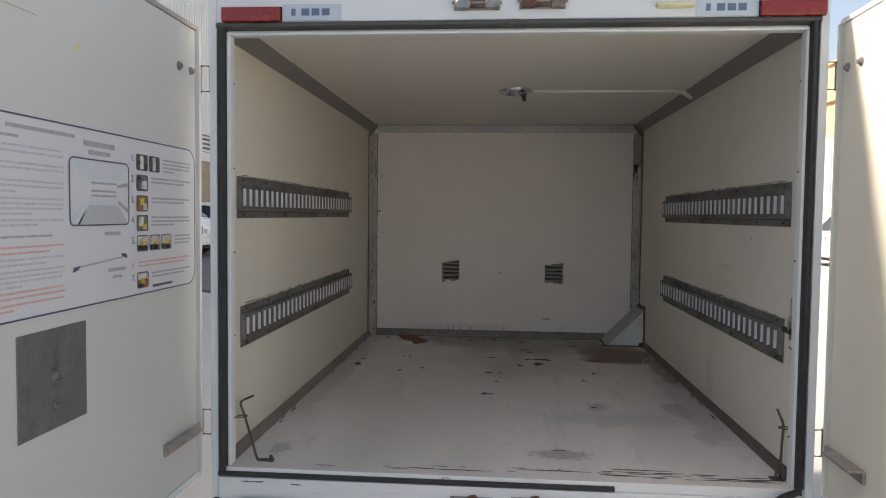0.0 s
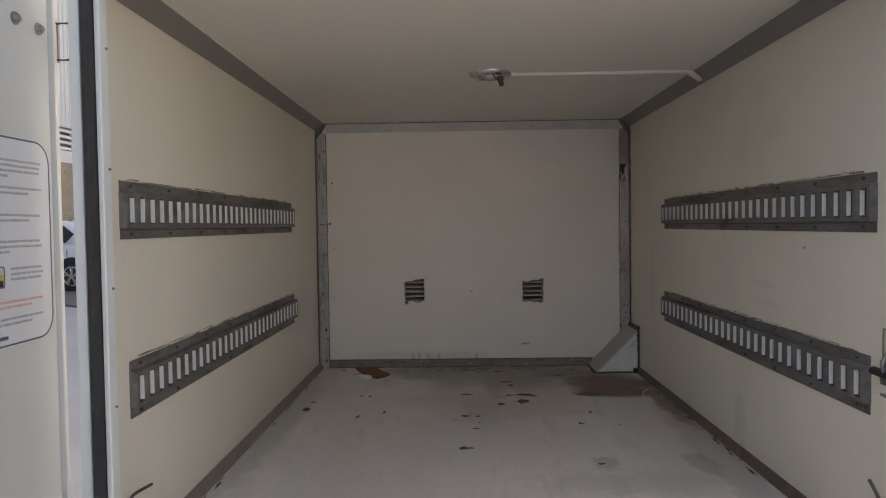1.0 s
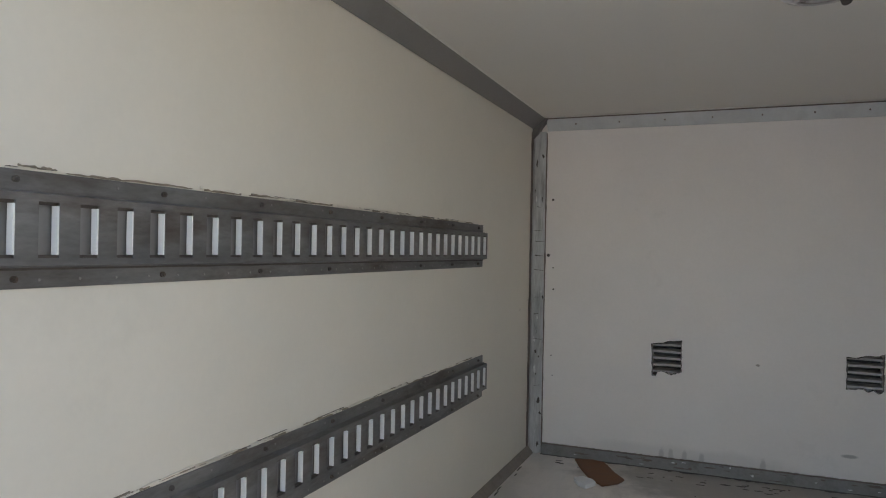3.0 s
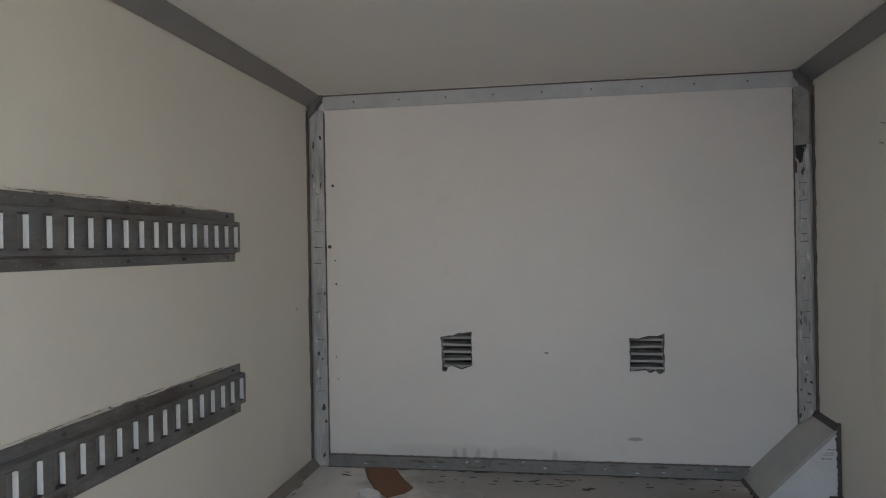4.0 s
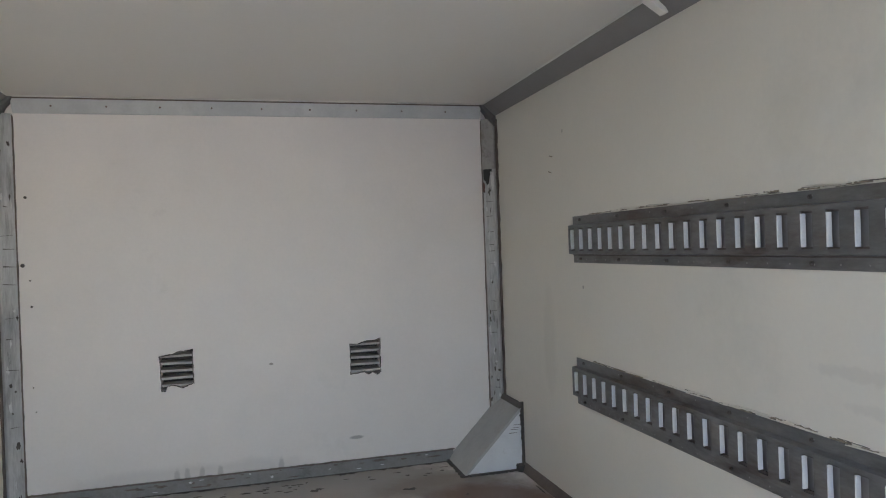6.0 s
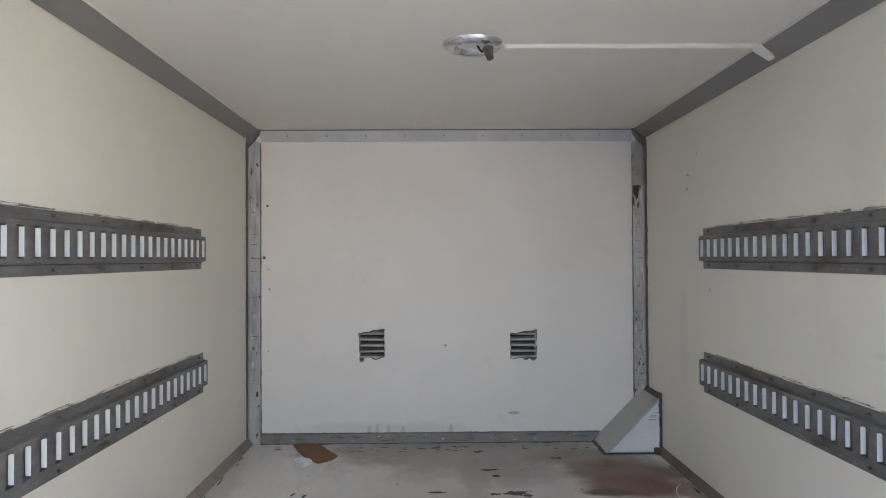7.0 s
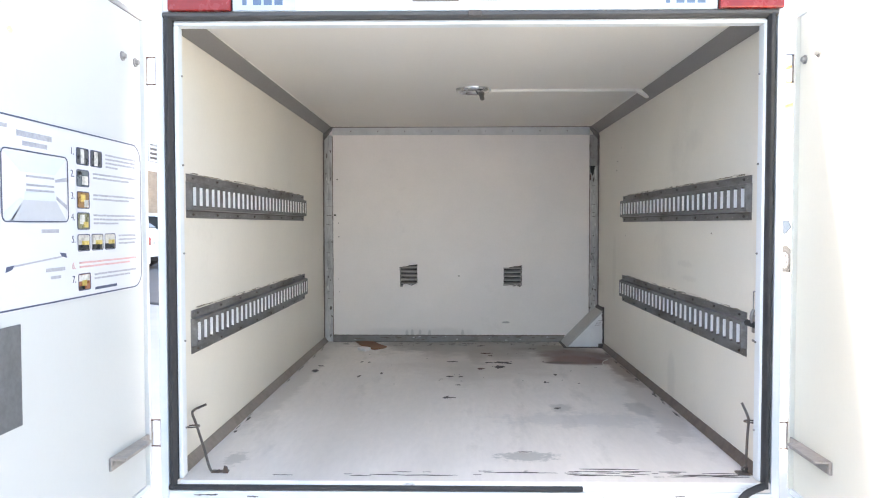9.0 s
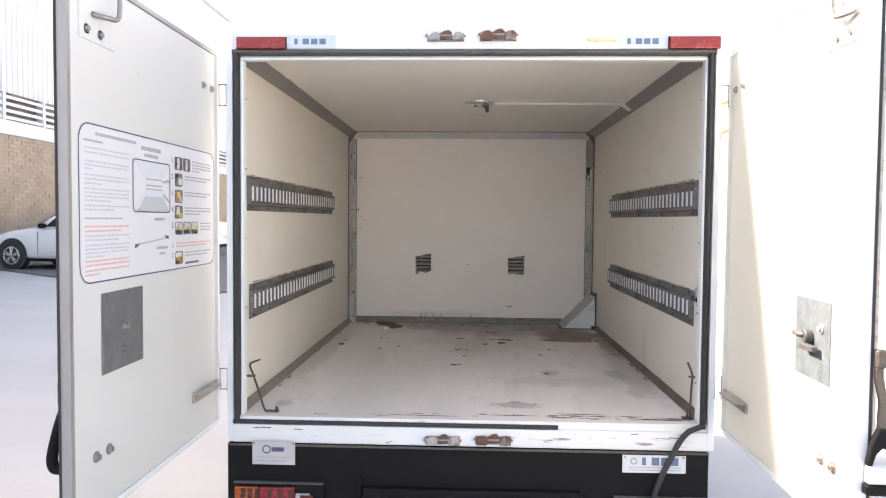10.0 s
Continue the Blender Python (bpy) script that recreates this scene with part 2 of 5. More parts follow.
RUBBER = shader("black_rubber", (0.050, 0.049, 0.050), 0.6, spread=0.25, scale=20, bump=0.15, spec=0.25)
DUSTR = shader("dusty_rubber", (0.085, 0.083, 0.082), 0.6, spread=0.25, scale=14, bump=0.1)
PLATEG = shader("faded_plate", (0.52, 0.50, 0.51), 0.45, spread=0.08, scale=30, bump=0.05)
KEEPG = shader("scraped_keeper_steel", (0.46, 0.41, 0.40), 0.5, 0.4, spread=0.25, scale=50, bump=0.25, stain=(0.20, 0.12, 0.09), stain_at=(0.5, 0.68), stain_scale=30)
BLACK = shader("black_plastic", (0.010, 0.0095, 0.010), 0.6, spread=0.2, scale=12, bump=0.1, spec=0.15)
ALU = shader("door_edge_aluminium", (0.40, 0.38, 0.37), 0.45, 0.5, spread=0.12, scale=12, bump=0.1, stretch=(1, 1, 0.3))
SPANGLE = shader("spangled_zinc_plate", (0.17, 0.20, 0.22), 0.6, 0.5, spread=0.14, scale=34, grain=120, bump=0.1, stain=(0.22, 0.255, 0.28), stain_at=(0.5, 0.68), stain_scale=45)
ZINC = shader("zinc_plate", (0.48, 0.49, 0.49), 0.5, 0.25, spread=0.22, scale=26, grain=90, bump=0.12)
STRAP = shader("dull_strap_steel", (0.40, 0.36, 0.325), 0.5, 0.2, spread=0.22, scale=26, grain=90, bump=0.15, stain=(0.20, 0.16, 0.13), stain_at=(0.55, 0.75), stain_scale=30)
DKSTEEL = shader("dark_lever_steel", (0.12, 0.115, 0.11), 0.5, 0.3, spread=0.25, scale=40, bump=0.15)
DKZINC = shader("dulled_zinc_plate", (0.20, 0.205, 0.21), 0.5, 0.4, spread=0.22, scale=26, grain=90, bump=0.12)
STEEL = shader("worn_steel", (0.34, 0.33, 0.32), 0.4, 0.75, spread=0.2, scale=40, bump=0.15, stain=(0.17, 0.09, 0.05), stain_at=(0.52, 0.72), stain_scale=28)
RUSTY = shader("rusted_steel", (0.155, 0.08, 0.055), 0.7, 0.25, spread=0.3, scale=50, bump=0.4, stain=(0.42, 0.40, 0.37), stain_at=(0.5, 0.7), stain_scale=24)
CHROME = shader("chrome", (0.72, 0.72, 0.73), 0.26, 1.0, spread=0.10, scale=20, bump=0.0, rough_spread=0.05)
PVC = shader("white_pvc", (0.78, 0.75, 0.69), 0.35, spread=0.03, scale=10, bump=0.02)
REDD = shader("dark_red_lens", (0.26, 0.018, 0.026), 0.25, spread=0.15, scale=30, bump=0.0)
RED = shader("red_lens", (0.29, 0.026, 0.024), 0.22, spread=0.08, scale=30, bump=0.0)
ORANGE = shader("amber_lens", (0.34, 0.075, 0.014), 0.22, spread=0.08, scale=30, bump=0.0)
LENSD = shader("lens_rib", (0.085, 0.014, 0.012), 0.3, spread=0.2, scale=30, bump=0.0)
CLEAR = shader("dull_clear_lens", (0.42, 0.41, 0.42), 0.3, spread=0.1, scale=30, bump=0.0)
AMBERP = shader("faded_marker_lens", (0.74, 0.70, 0.45), 0.3, spread=0.06, scale=30, bump=0.0)
TAG = shader("pale_blue_tape", (0.55, 0.62, 0.68), 0.35, spread=0.05, scale=30, bump=0.02)
INK = shader("blue_ink", (0.12, 0.18, 0.28), 0.4, spread=0.1, scale=60, bump=0.0)
NAVY = shader("navy_border", (0.085, 0.10, 0.16), 0.4, spread=0.1, scale=60, bump=0.0)
PAPERW = shader("poster_white", (0.675, 0.685, 0.71), 0.3, spread=0.01, scale=4, bump=0.0, rough_spread=0.02)
TEXT = shader("grey_print", (0.40, 0.41, 0.45), 0.4, spread=0.15, scale=90, bump=0.0)
REDINK = shader("red_print", (0.72, 0.42, 0.40), 0.4, spread=0.12, scale=90, bump=0.0)
PTEXT = shader("pale_print", (0.54, 0.56, 0.62), 0.4, spread=0.15, scale=90, bump=0.0)
PIC1 = shader("picture_grey", (0.50, 0.52, 0.55), 0.35, spread=0.04, scale=20, bump=0.0)
PIC2 = shader("picture_pale", (0.62, 0.66, 0.71), 0.35, spread=0.03, scale=20, bump=0.0)
def photo(name, colour):
    return shader(name, colour, 0.3, spread=0.18, scale=45, bump=0.0)


PHOTOS = [photo("photo_dark", (0.10, 0.10, 0.10)), photo("photo_slate", (0.13, 0.15, 0.16)), photo("photo_umber", (0.30, 0.17, 0.07)), photo("photo_olive", (0.22, 0.21, 0.12)), photo("photo_pale", (0.58, 0.56, 0.50)), photo("photo_pale_too", (0.58, 0.56, 0.50)), photo("photo_rust", (0.32, 0.12, 0.05))]
PHOTOL = photo("photo_light_shape", (0.66, 0.65, 0.60))
PHOTOY = photo("photo_yellow_shape", (0.60, 0.45, 0.12))
PHOTOB = photo("photo_black_shape", (0.03, 0.03, 0.03))
CARD = shader("brown_cardboard", (0.24, 0.115, 0.062), 0.8, spread=0.12, scale=25, bump=0.15)
SCRAP = shader("white_paper", (0.84, 0.84, 0.83), 0.7, spread=0.05, scale=30, bump=0.1)
PLASTER = shader("white_wedge_panel", (0.80, 0.80, 0.80), 0.5, spread=0.06, scale=14, bump=0.12, stain=(0.45, 0.43, 0.40), stain_at=(0.62, 0.85), stain_scale=14)
WEDGEG = shader("grey_wedge_sheet", (0.50, 0.485, 0.46), 0.5, 0.15, spread=0.14, scale=14, bump=0.12, stain=(0.27, 0.25, 0.23), stain_at=(0.56, 0.80), stain_scale=14)
CONCRETE = shader("pale_concrete", (0.44, 0.44, 0.428), 0.8, spread=0.10, scale=0.6, grain=40, bump=0.3, stain=(0.385, 0.385, 0.37), stain_at=(0.50, 0.8), stain_scale=0.35, stretch=(0.5, 1.4, 1))
ASPHALT = shader("worn_asphalt", (0.15, 0.145, 0.14), 0.85, spread=0.2, scale=2.0, grain=60, bump=0.4)
LOUVB = shader("shaded_louvre_back", (0.22, 0.21, 0.21), 0.7, spread=0.1, scale=2)
BRICKM = shader("tan_brick", (0.39, 0.315, 0.235), 0.8, spread=0.12, scale=1.2, grain=30, bump=0.3)
bt, bb, bsrc = base_link(BRICKM)
geo = bt.nodes.new("ShaderNodeNewGeometry")
vary = bt.nodes.new("ShaderNodeMapRange")
vary.inputs[3].default_value, vary.inputs[4].default_value = 0.92, 1.06
bt.links.new(geo.outputs["Random Per Island"], vary.inputs[0])
tone = bt.nodes.new("ShaderNodeMix")
tone.data_type, tone.blend_type = "RGBA", "MULTIPLY"
tone.inputs[0].default_value = 1.0
bt.links.new(bsrc, tone.inputs[6])
bt.links.new(vary.outputs[0], tone.inputs[7])
bt.links.new(tone.outputs[2], bb.inputs["Base Color"])
MORTAR = shader("tan_mortar", (0.34, 0.275, 0.205), 0.85, spread=0.1, scale=6, bump=0.2)
CLAD = shader("white_cladding", (0.66, 0.67, 0.67), 0.5, spread=0.04, scale=0.8, grain=30, bump=0.05)
BEIGE = shader("beige_stucco", (0.48, 0.36, 0.22), 0.8, spread=0.08, scale=0.7, grain=30, bump=0.2)
CARW = shader("white_car_paint", (0.76, 0.77, 0.78), 0.2, spread=0.02, scale=3, bump=0.0)
GLASSD = shader("tinted_car_glass", (0.02, 0.024, 0.026), 0.06, spread=0.1, scale=3, bump=0.0, rough_spread=0.02)
TYRE = shader("tyre_rubber", (0.03, 0.03, 0.03), 0.8, spread=0.2, scale=30, bump=0.2)
RIM = shader("alloy_rim", (0.55, 0.55, 0.56), 0.3, 0.8, spread=0.08, scale=20, bump=0.0)


# ---- mesh helpers ----
def mesh_of(name, bm, mat, smooth=False):
    bmesh.ops.recalc_face_normals(bm, faces=bm.faces)
    me = bpy.data.meshes.new(name)
    bm.to_mesh(me)
    bm.free()
    if mat:
        me.materials.append(mat)
    for p in me.polygons:
        p.use_smooth = smooth
    return me


def thing(name, at, label, category, group="", kind=""):
    """An empty at the base of a thing that will have parts."""
    ob = new(name)
    ob.empty_display_size = 0.05
    ob.location = at
    return tagged(ob, label, category, group, kind)


def origin_of(ob):
    p = Vector((0, 0, 0))
    while ob:
        p += ob.location
        ob = ob.parent
    return p


def part(name, bm, mat, parent, label="", smooth=False):
    """One mesh under a thing or a part; the mesh is given in world metres."""
    at = origin_of(parent)
    bmesh.ops.translate(bm, verts=bm.verts, vec=-at)
    ob = new(name, mesh_of(name, bm, mat, smooth))
    ob.parent = parent
    return tagged(ob, label)


def solid(name, bm, mat, label, category, group="", kind="", smooth=False):
    """A thing or piece of the setting in one mesh, in world metres."""
    return tagged(new(name, mesh_of(name, bm, mat, smooth)), label, category, group, kind)


def box(x0, x1, y0, y1, z0, z1, bevel=0.0, bm=None, seg=1):
    own = bm is None
    b = bmesh.new()
    m = Matrix.Translation(((x0 + x1) / 2, (y0 + y1) / 2, (z0 + z1) / 2)) @ Matrix.Diagonal((x1 - x0, y1 - y0, z1 - z0, 1))
    bmesh.ops.create_cube(b, size=1, matrix=m)
    if bevel:
        bmesh.ops.bevel(b, geom=b.edges[:], offset=bevel, segments=seg, affect="EDGES", profile=0.6)
    return b if own else join(bm, b)


def join(bm, other):
    me = bpy.data.meshes.new("tmp")
    other.to_mesh(me)
    other.free()
    bm.from_mesh(me)
    bpy.data.meshes.remove(me)
    return bm


def cyl(p0, p1, r, seg=12, r2=None, bm=None, bevel=0.0):
    p0, p1 = Vector(p0), Vector(p1)
    d = p1 - p0
    b = bmesh.new()
    m = Matrix.Translation((p0 + p1) / 2) @ d.to_track_quat("Z", "Y").to_matrix().to_4x4()
    bmesh.ops.create_cone(b, cap_ends=True, segments=seg, radius1=r, radius2=r if r2 is None else r2, depth=d.length, matrix=m)
    if bevel:
        bmesh.ops.bevel(b, geom=[e for e in b.edges if len(e.link_faces) == 2 and e.calc_face_angle(0) > 1.0], offset=bevel, segments=1, affect="EDGES")
    return b if bm is None else join(bm, b)


def tube(points, r, seg=8, closed=False):
    """A round bar swept along points."""
    bm = bmesh.new()
    pts = [Vector(p) for p in points]
    rings, up = [], None
    n = len(pts)
    for i, p in enumerate(pts):
        a = pts[(i - 1) % n] if closed or i else p
        c = pts[(i + 1) % n] if closed or i < n - 1 else p
        t = (c - a).normalized()
        if up is None:
            up = Vector((0, 0, 1)) if abs(t.z) < 0.9 else Vector((1, 0, 0))
        side = t.cross(up).normalized()
        up = side.cross(t).normalized()
        rr = r[i] if isinstance(r, (list, tuple)) else r
        rings.append([bm.verts.new(p + rr * (math.cos(k * math.tau / seg) * side + math.sin(k * math.tau / seg) * up)) for k in range(seg)])
    for i in range(n if closed else n - 1):
        A, B = rings[i], rings[(i + 1) % n]
        for k in range(seg):
            bm.faces.new((A[k], A[(k + 1) % seg], B[(k + 1) % seg], B[k]))
    if not closed:
        bm.faces.new(rings[0][::-1])
        bm.faces.new(rings[-1])
    return bm


def curve_points(ctrl, n=6):
    """Catmull-Rom through control points."""
    c = [Vector(p) for p in ctrl]
    c = [2 * c[0] - c[1]] + c + [2 * c[-1] - c[-2]]
    out = []
    for i in range(1, len(c) - 2):
        for k in range(n):
            t = k / n
            a, b, d, e = c[i - 1], c[i], c[i + 1], c[i + 2]
            out.append(0.5 * (2 * b + (d - a) * t + (2 * a - 5 * b + 4 * d - e) * t * t + (3 * b - a - 3 * d + e) * t ** 3))
    out.append(c[-2])
    return out


def prism(poly, axis, a, b, bevel=0.0, bm=None):
    """A polygon drawn in the two other axes (in xyz order), drawn out along one axis from a to b."""
    m = bmesh.new()

    def at(p, v):
        q = list(p)
        q.insert("xyz".index(axis), v)
        return m.verts.new(q)

    lo, hi = [at(p, a) for p in poly], [at(p, b) for p in poly]
    n = len(poly)
    m.faces.new(lo[::-1])
    m.faces.new(hi)
    for i in range(n):
        m.faces.new((lo[i], lo[(i + 1) % n], hi[(i + 1) % n], hi[i]))
    if bevel:
        bmesh.ops.recalc_face_normals(m, faces=m.faces)
        bmesh.ops.bevel(m, geom=m.edges[:], offset=bevel, segments=1, affect="EDGES")
    return m if bm is None else join(bm, m)


def ragged(cx, cy, rx, ry, n=11, rough=0.45, seed=0):
    """A ragged outline round a point, for chips and torn scraps."""
    rnd = random.Random(seed)
    return [(cx + rx * math.cos(k * math.tau / n) * (1 - rough * rnd.random()), cy + ry * math.sin(k * math.tau / n) * (1 - rough * rnd.random())) for k in range(n)]


def band(u0, u1, v0, v1, n, jag0, jag1, seed):
    """The outline of an uneven strip from u0 to u1 whose two long edges wander outward from v0 and v1."""
    rnd = random.Random(seed)
    us = [u0 + (u1 - u0) * k / n for k in range(n + 1)]
    return [(u, v0 - jag0 * rnd.random() ** 2) for u in us] + [(u, v1 + jag1 * rnd.random() ** 2) for u in us[::-1]]


def sheet_patch(outline, lift, thick, bm):
    """A thin patch on a sloping face: lift turns an outline point into a place, thick is the vector into the face."""
    n = len(outline)
    a = [bm.verts.new(lift(*p)) for p in outline]
    b = [bm.verts.new(Vector(lift(*p)) + Vector(thick)) for p in outline]
    bm.faces.new(a)
    bm.faces.new(b[::-1])
    for k in range(n):
        bm.faces.new((a[k], a[(k + 1) % n], b[(k + 1) % n], b[k]))


def bolt(at, way, r, parent, mat=None, name="bolt"):
    """A domed bolt head on a washer, pointing along way."""
    at, way = Vector(at), Vector(way).normalized()
    bm = cyl(at, at + way * 0.003, r * 1.5, 14)
    cyl(at + way * 0.003, at + way * (0.003 + r * 0.9), r, 6, r * 0.8, bm=bm)
    return part(name, bm, mat or STEEL, parent)




# ---- the cargo box ----

floor = thing("floor", (0, 3, 0.6), "worn white cargo floor with rust stains and dark chips", "floor", kind="structure")
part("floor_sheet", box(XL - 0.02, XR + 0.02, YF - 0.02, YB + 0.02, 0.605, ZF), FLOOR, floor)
tagged(solid("ceiling", box(OUTL, OUTR, YF - 0.02, YB + 0.06, ZC, OUTZ, 0.004), CEIL, "plain beige ceiling of the cargo box", "ceiling", kind="structure"))
solid("wall_left", box(OUTL, XL, YF + 0.01, YB + 0.06, 0.60, ZC - 0.002), CREAM, "cream side wall panel with scuffs", "wall", kind="structure")
solid("wall_right", box(XR, OUTR, YF + 0.01, YB + 0.06, 0.60, ZC - 0.002), CREAM, "cream side wall panel with scuffs", "wall", kind="structure")

# the end wall, with two roughly cut holes for the vents
VENTS = [(-0.340, -0.238, 0.992, 1.121), (0.2745, 0.3795, 0.991, 1.116)]
HOLES = [[(0.0, 0.86), (0.30, 0.89), (0.62, 0.96), (1.0, 1.0), (0.98, 0.55), (1.0, 0.15), (0.82, 0.11), (0.65, 0.06), (0.52, 0.11), (0.35, 0.14), (0.22, 0.12), (0.16, 0.0), (0.04, 0.01), (0.03, 0.45)],
         [(0.0, 0.88), (0.28, 0.87), (0.5, 0.93), (0.8, 0.94), (1.0, 1.0), (0.98, 0.5), (1.0, 0.08), (0.86, 0.0), (0.72, 0.09), (0.56, 0.03), (0.45, 0.11), (0.2, 0.07), (0.0, 0.06), (0.02, 0.5)]]


def hole_points(k, grow=0.0):
    x0, x1, z0, z1 = VENTS[k]
    cx, cz = (x0 + x1) / 2, (z0 + z1) / 2
    pts = [(x0 + (x1 - x0) * u, z0 + (z1 - z0) * v) for u, v in HOLES[k]]
    return [(x + grow * (1 if x > cx else -1), z + grow * (1 if z > cz else -1)) for x, z in pts]


end = bmesh.new()
edges = []
for loop in ([(XL, 0.60), (XR, 0.60), (XR, ZC - 0.002), (XL, ZC - 0.002)], hole_points(0), hole_points(1)):
    vs = [end.verts.new((x, YB, z)) for x, z in loop]
    edges += [end.edges.new((vs[i], vs[(i + 1) % len(vs)])) for i in range(len(vs))]
bmesh.ops.triangle_fill(end, edges=edges, use_beauty=True, use_dissolve=False)
grown = bmesh.ops.extrude_face_region(end, geom=end.faces[:])["geom"]
bmesh.ops.translate(end, vec=(0, 0.05, 0), verts=[g for g in grown if isinstance(g, bmesh.types.BMVert)])
bmesh.ops.recalc_face_normals(end, faces=end.faces[:])
solid("wall_front", end, BACK, "off-white end wall panel with grime near the floor", "wall", kind="structure")
solid("wall_outer_skin", box(OUTL, OUTR, YB + 0.062, YB + 0.075, 0.60, OUTZ), WHITE, "white outer skin behind the end wall", "wall", kind="structure")

for k, (x0, x1, z0, z1) in enumerate(VENTS):
    v = thing("wall_vent", ((x0 + x1) / 2, YB, z0), "square louvred vent in a roughly cut hole in the end wall", "vent", "end wall vents")
    part("backing", box(x0 - 0.006, x1 + 0.006, YB + 0.051, YB + 0.058, z0 - 0.006, z1 + 0.006), DARK, v)
    for i in range(5):
        zc = z0 + 0.014 + i * (z1 - z0) * 0.185
        tilt = (0.0016, -0.0012, 0.0008, 0.0020, -0.0006)[(i + k) % 5]
        b = prism([(YB + 0.012, zc - 0.0036), (YB + 0.015, zc - 0.0036), (YB + 0.016, zc + 0.002), (YB + 0.040, zc + 0.008), (YB + 0.040, zc + 0.0095), (YB + 0.014, zc + 0.0034)], "x", x0 - 0.004, x1 + 0.004)
        bmesh.ops.rotate(b, verts=b.verts[:], cent=((x0 + x1) / 2, YB, zc), matrix=Matrix.Rotation(tilt * 12, 3, "Y"))
        part("slat", b, SLAT, v, "" if i else "pale metal louvre slats")
    # the dark torn rim of the hole
    rnd = random.Random(5 + k)
    rim = hole_points(k)
    for i in range(len(rim)):
        (ax, az), (bx, bz) = rim[i], rim[(i + 1) % len(rim)]
        cx, cz = (x0 + x1) / 2, (z0 + z1) / 2
        m = 4
        inner = [(ax + (bx - ax) * q / m, az + (bz - az) * q / m) for q in range(m + 1)]
        outer = []
        for q, (px, pz) in enumerate(inner):
            d = Vector((px - cx, pz - cz)).normalized() * rnd.uniform(0.0008, 0.0042)
            outer.append((px + d.x, pz + d.y))
        part("torn_edge", prism([(p[0] * 0.985 + cx * 0.015, p[1] * 0.985 + cz * 0.015) for p in inner] + outer[::-1], "y", YB - 0.0022, YB + 0.001), GRIME_SHADE, v, "dark torn edge" if i == 0 else "")

# metal corner posts and rails of the end wall
def corner_post(x, s, z0, w, seed, patches):
    """A folded zinc post in a corner: stained face, wandering sealant lines, grime, scrapes and bright worn patches."""
    p = thing("corner_post", (x + s * 0.02, YB, ZF), "galvanised corner post, scraped bright and streaked with dark grime", "trim", "end wall posts", "structure")
    part("post_face", prism([(x, YB), (x, YB - 0.030), (x + s * 0.012, YB - 0.034), (x + s * w, YB - 0.008), (x + s * w, YB)], "z", z0, ZC - 0.05, 0.0015), GALV, p)
    zs = band(z0, ZC - 0.055, w - 0.0005, w + 0.0010, 60, 0.0010, 0.0016, seed)
    part("sealant", prism([(x + s * v, u) for u, v in zs], "y", YB - 0.009, YB), SKIRT, p, "dark dirty sealant line")
    zs = band(z0 + 0.03, ZC - 0.055, 0.030, 0.048, 44, 0.0, 0.007, seed + 1)
    part("side_flange", prism([(YB - v, u) for u, v in zs], "x", min(x, x + s * 0.003), max(x, x + s * 0.003)), SKIRT, p, "grimy flange along the side wall")

    def lift(u, z):
        return (x + s * u, YB - 0.034 + (u - 0.012) * 0.026 / (w - 0.012) - 0.0012, z)

    rnd = random.Random(seed + 2)
    for name, mat, count, tall in (("grime", GRIME_SHADE, patches, 0.020), ("bright_wear", PALE, patches // 2, 0.030)):
        bm = bmesh.new()
        for k in range(count):
            z = z0 + (ZC - 0.12 - z0) * rnd.random() ** (1.35 if mat is GRIME_SHADE else 0.8)
            if s < 0 and z > 1.63:
                continue
            c, ru, rz = rnd.uniform(0.014, w - 0.002), rnd.uniform(0.0015, 0.006), tall * rnd.uniform(0.15, 1.0)
            sheet_patch([(min(max(a, 0.0125), w - 0.0005), b) for a, b in ragged(c, z, ru, rz, 13, 0.75, seed * 50 + k)], lift, (0, 0.0025, 0), bm)
        tagged(part(name, bm, mat, p), kind="stuff")
    # scrape lines across the face
    for z in (0.93, 1.10, 1.19, 1.235, 1.36, 1.395, 1.41, 1.47, 1.52, 1.60):
        zz, a, c, hh = z + rnd.uniform(-0.02, 0.02), rnd.uniform(0.013, 0.022), rnd.uniform(0.030, w), rnd.uniform(0.0005, 0.0016)
        q, tl = bmesh.new(), rnd.uniform(-0.004, 0.004)
        sheet_patch([(a, zz - hh), (c, zz + tl - hh * 0.5), (c, zz + tl + hh * 0.5), (a, zz + hh)], lift, (0, 0.0025, 0), q)
        part("scrape", q, GRIME_SHADE, p)
    return p, lift


post, _ = corner_post(XL, 1, ZF, 0.048, 61, 12)
post2, lift2 = corner_post(XR, -1, 0.80, 0.046, 71, 20)
# the grey sleeve over the upper end of one post, with the dark open splice under it
part("sleeve", prism([(XR - 0.002, YB - 0.031), (XR - 0.012, YB - 0.0365), (XR - 0.047, YB - 0.0105), (XR - 0.047, YB - 0.006), (XR - 0.010, YB - 0.031)], "z", 1.700, ZC - 0.05), SLEEVE, post2, "dull grey sleeve over the upper end")
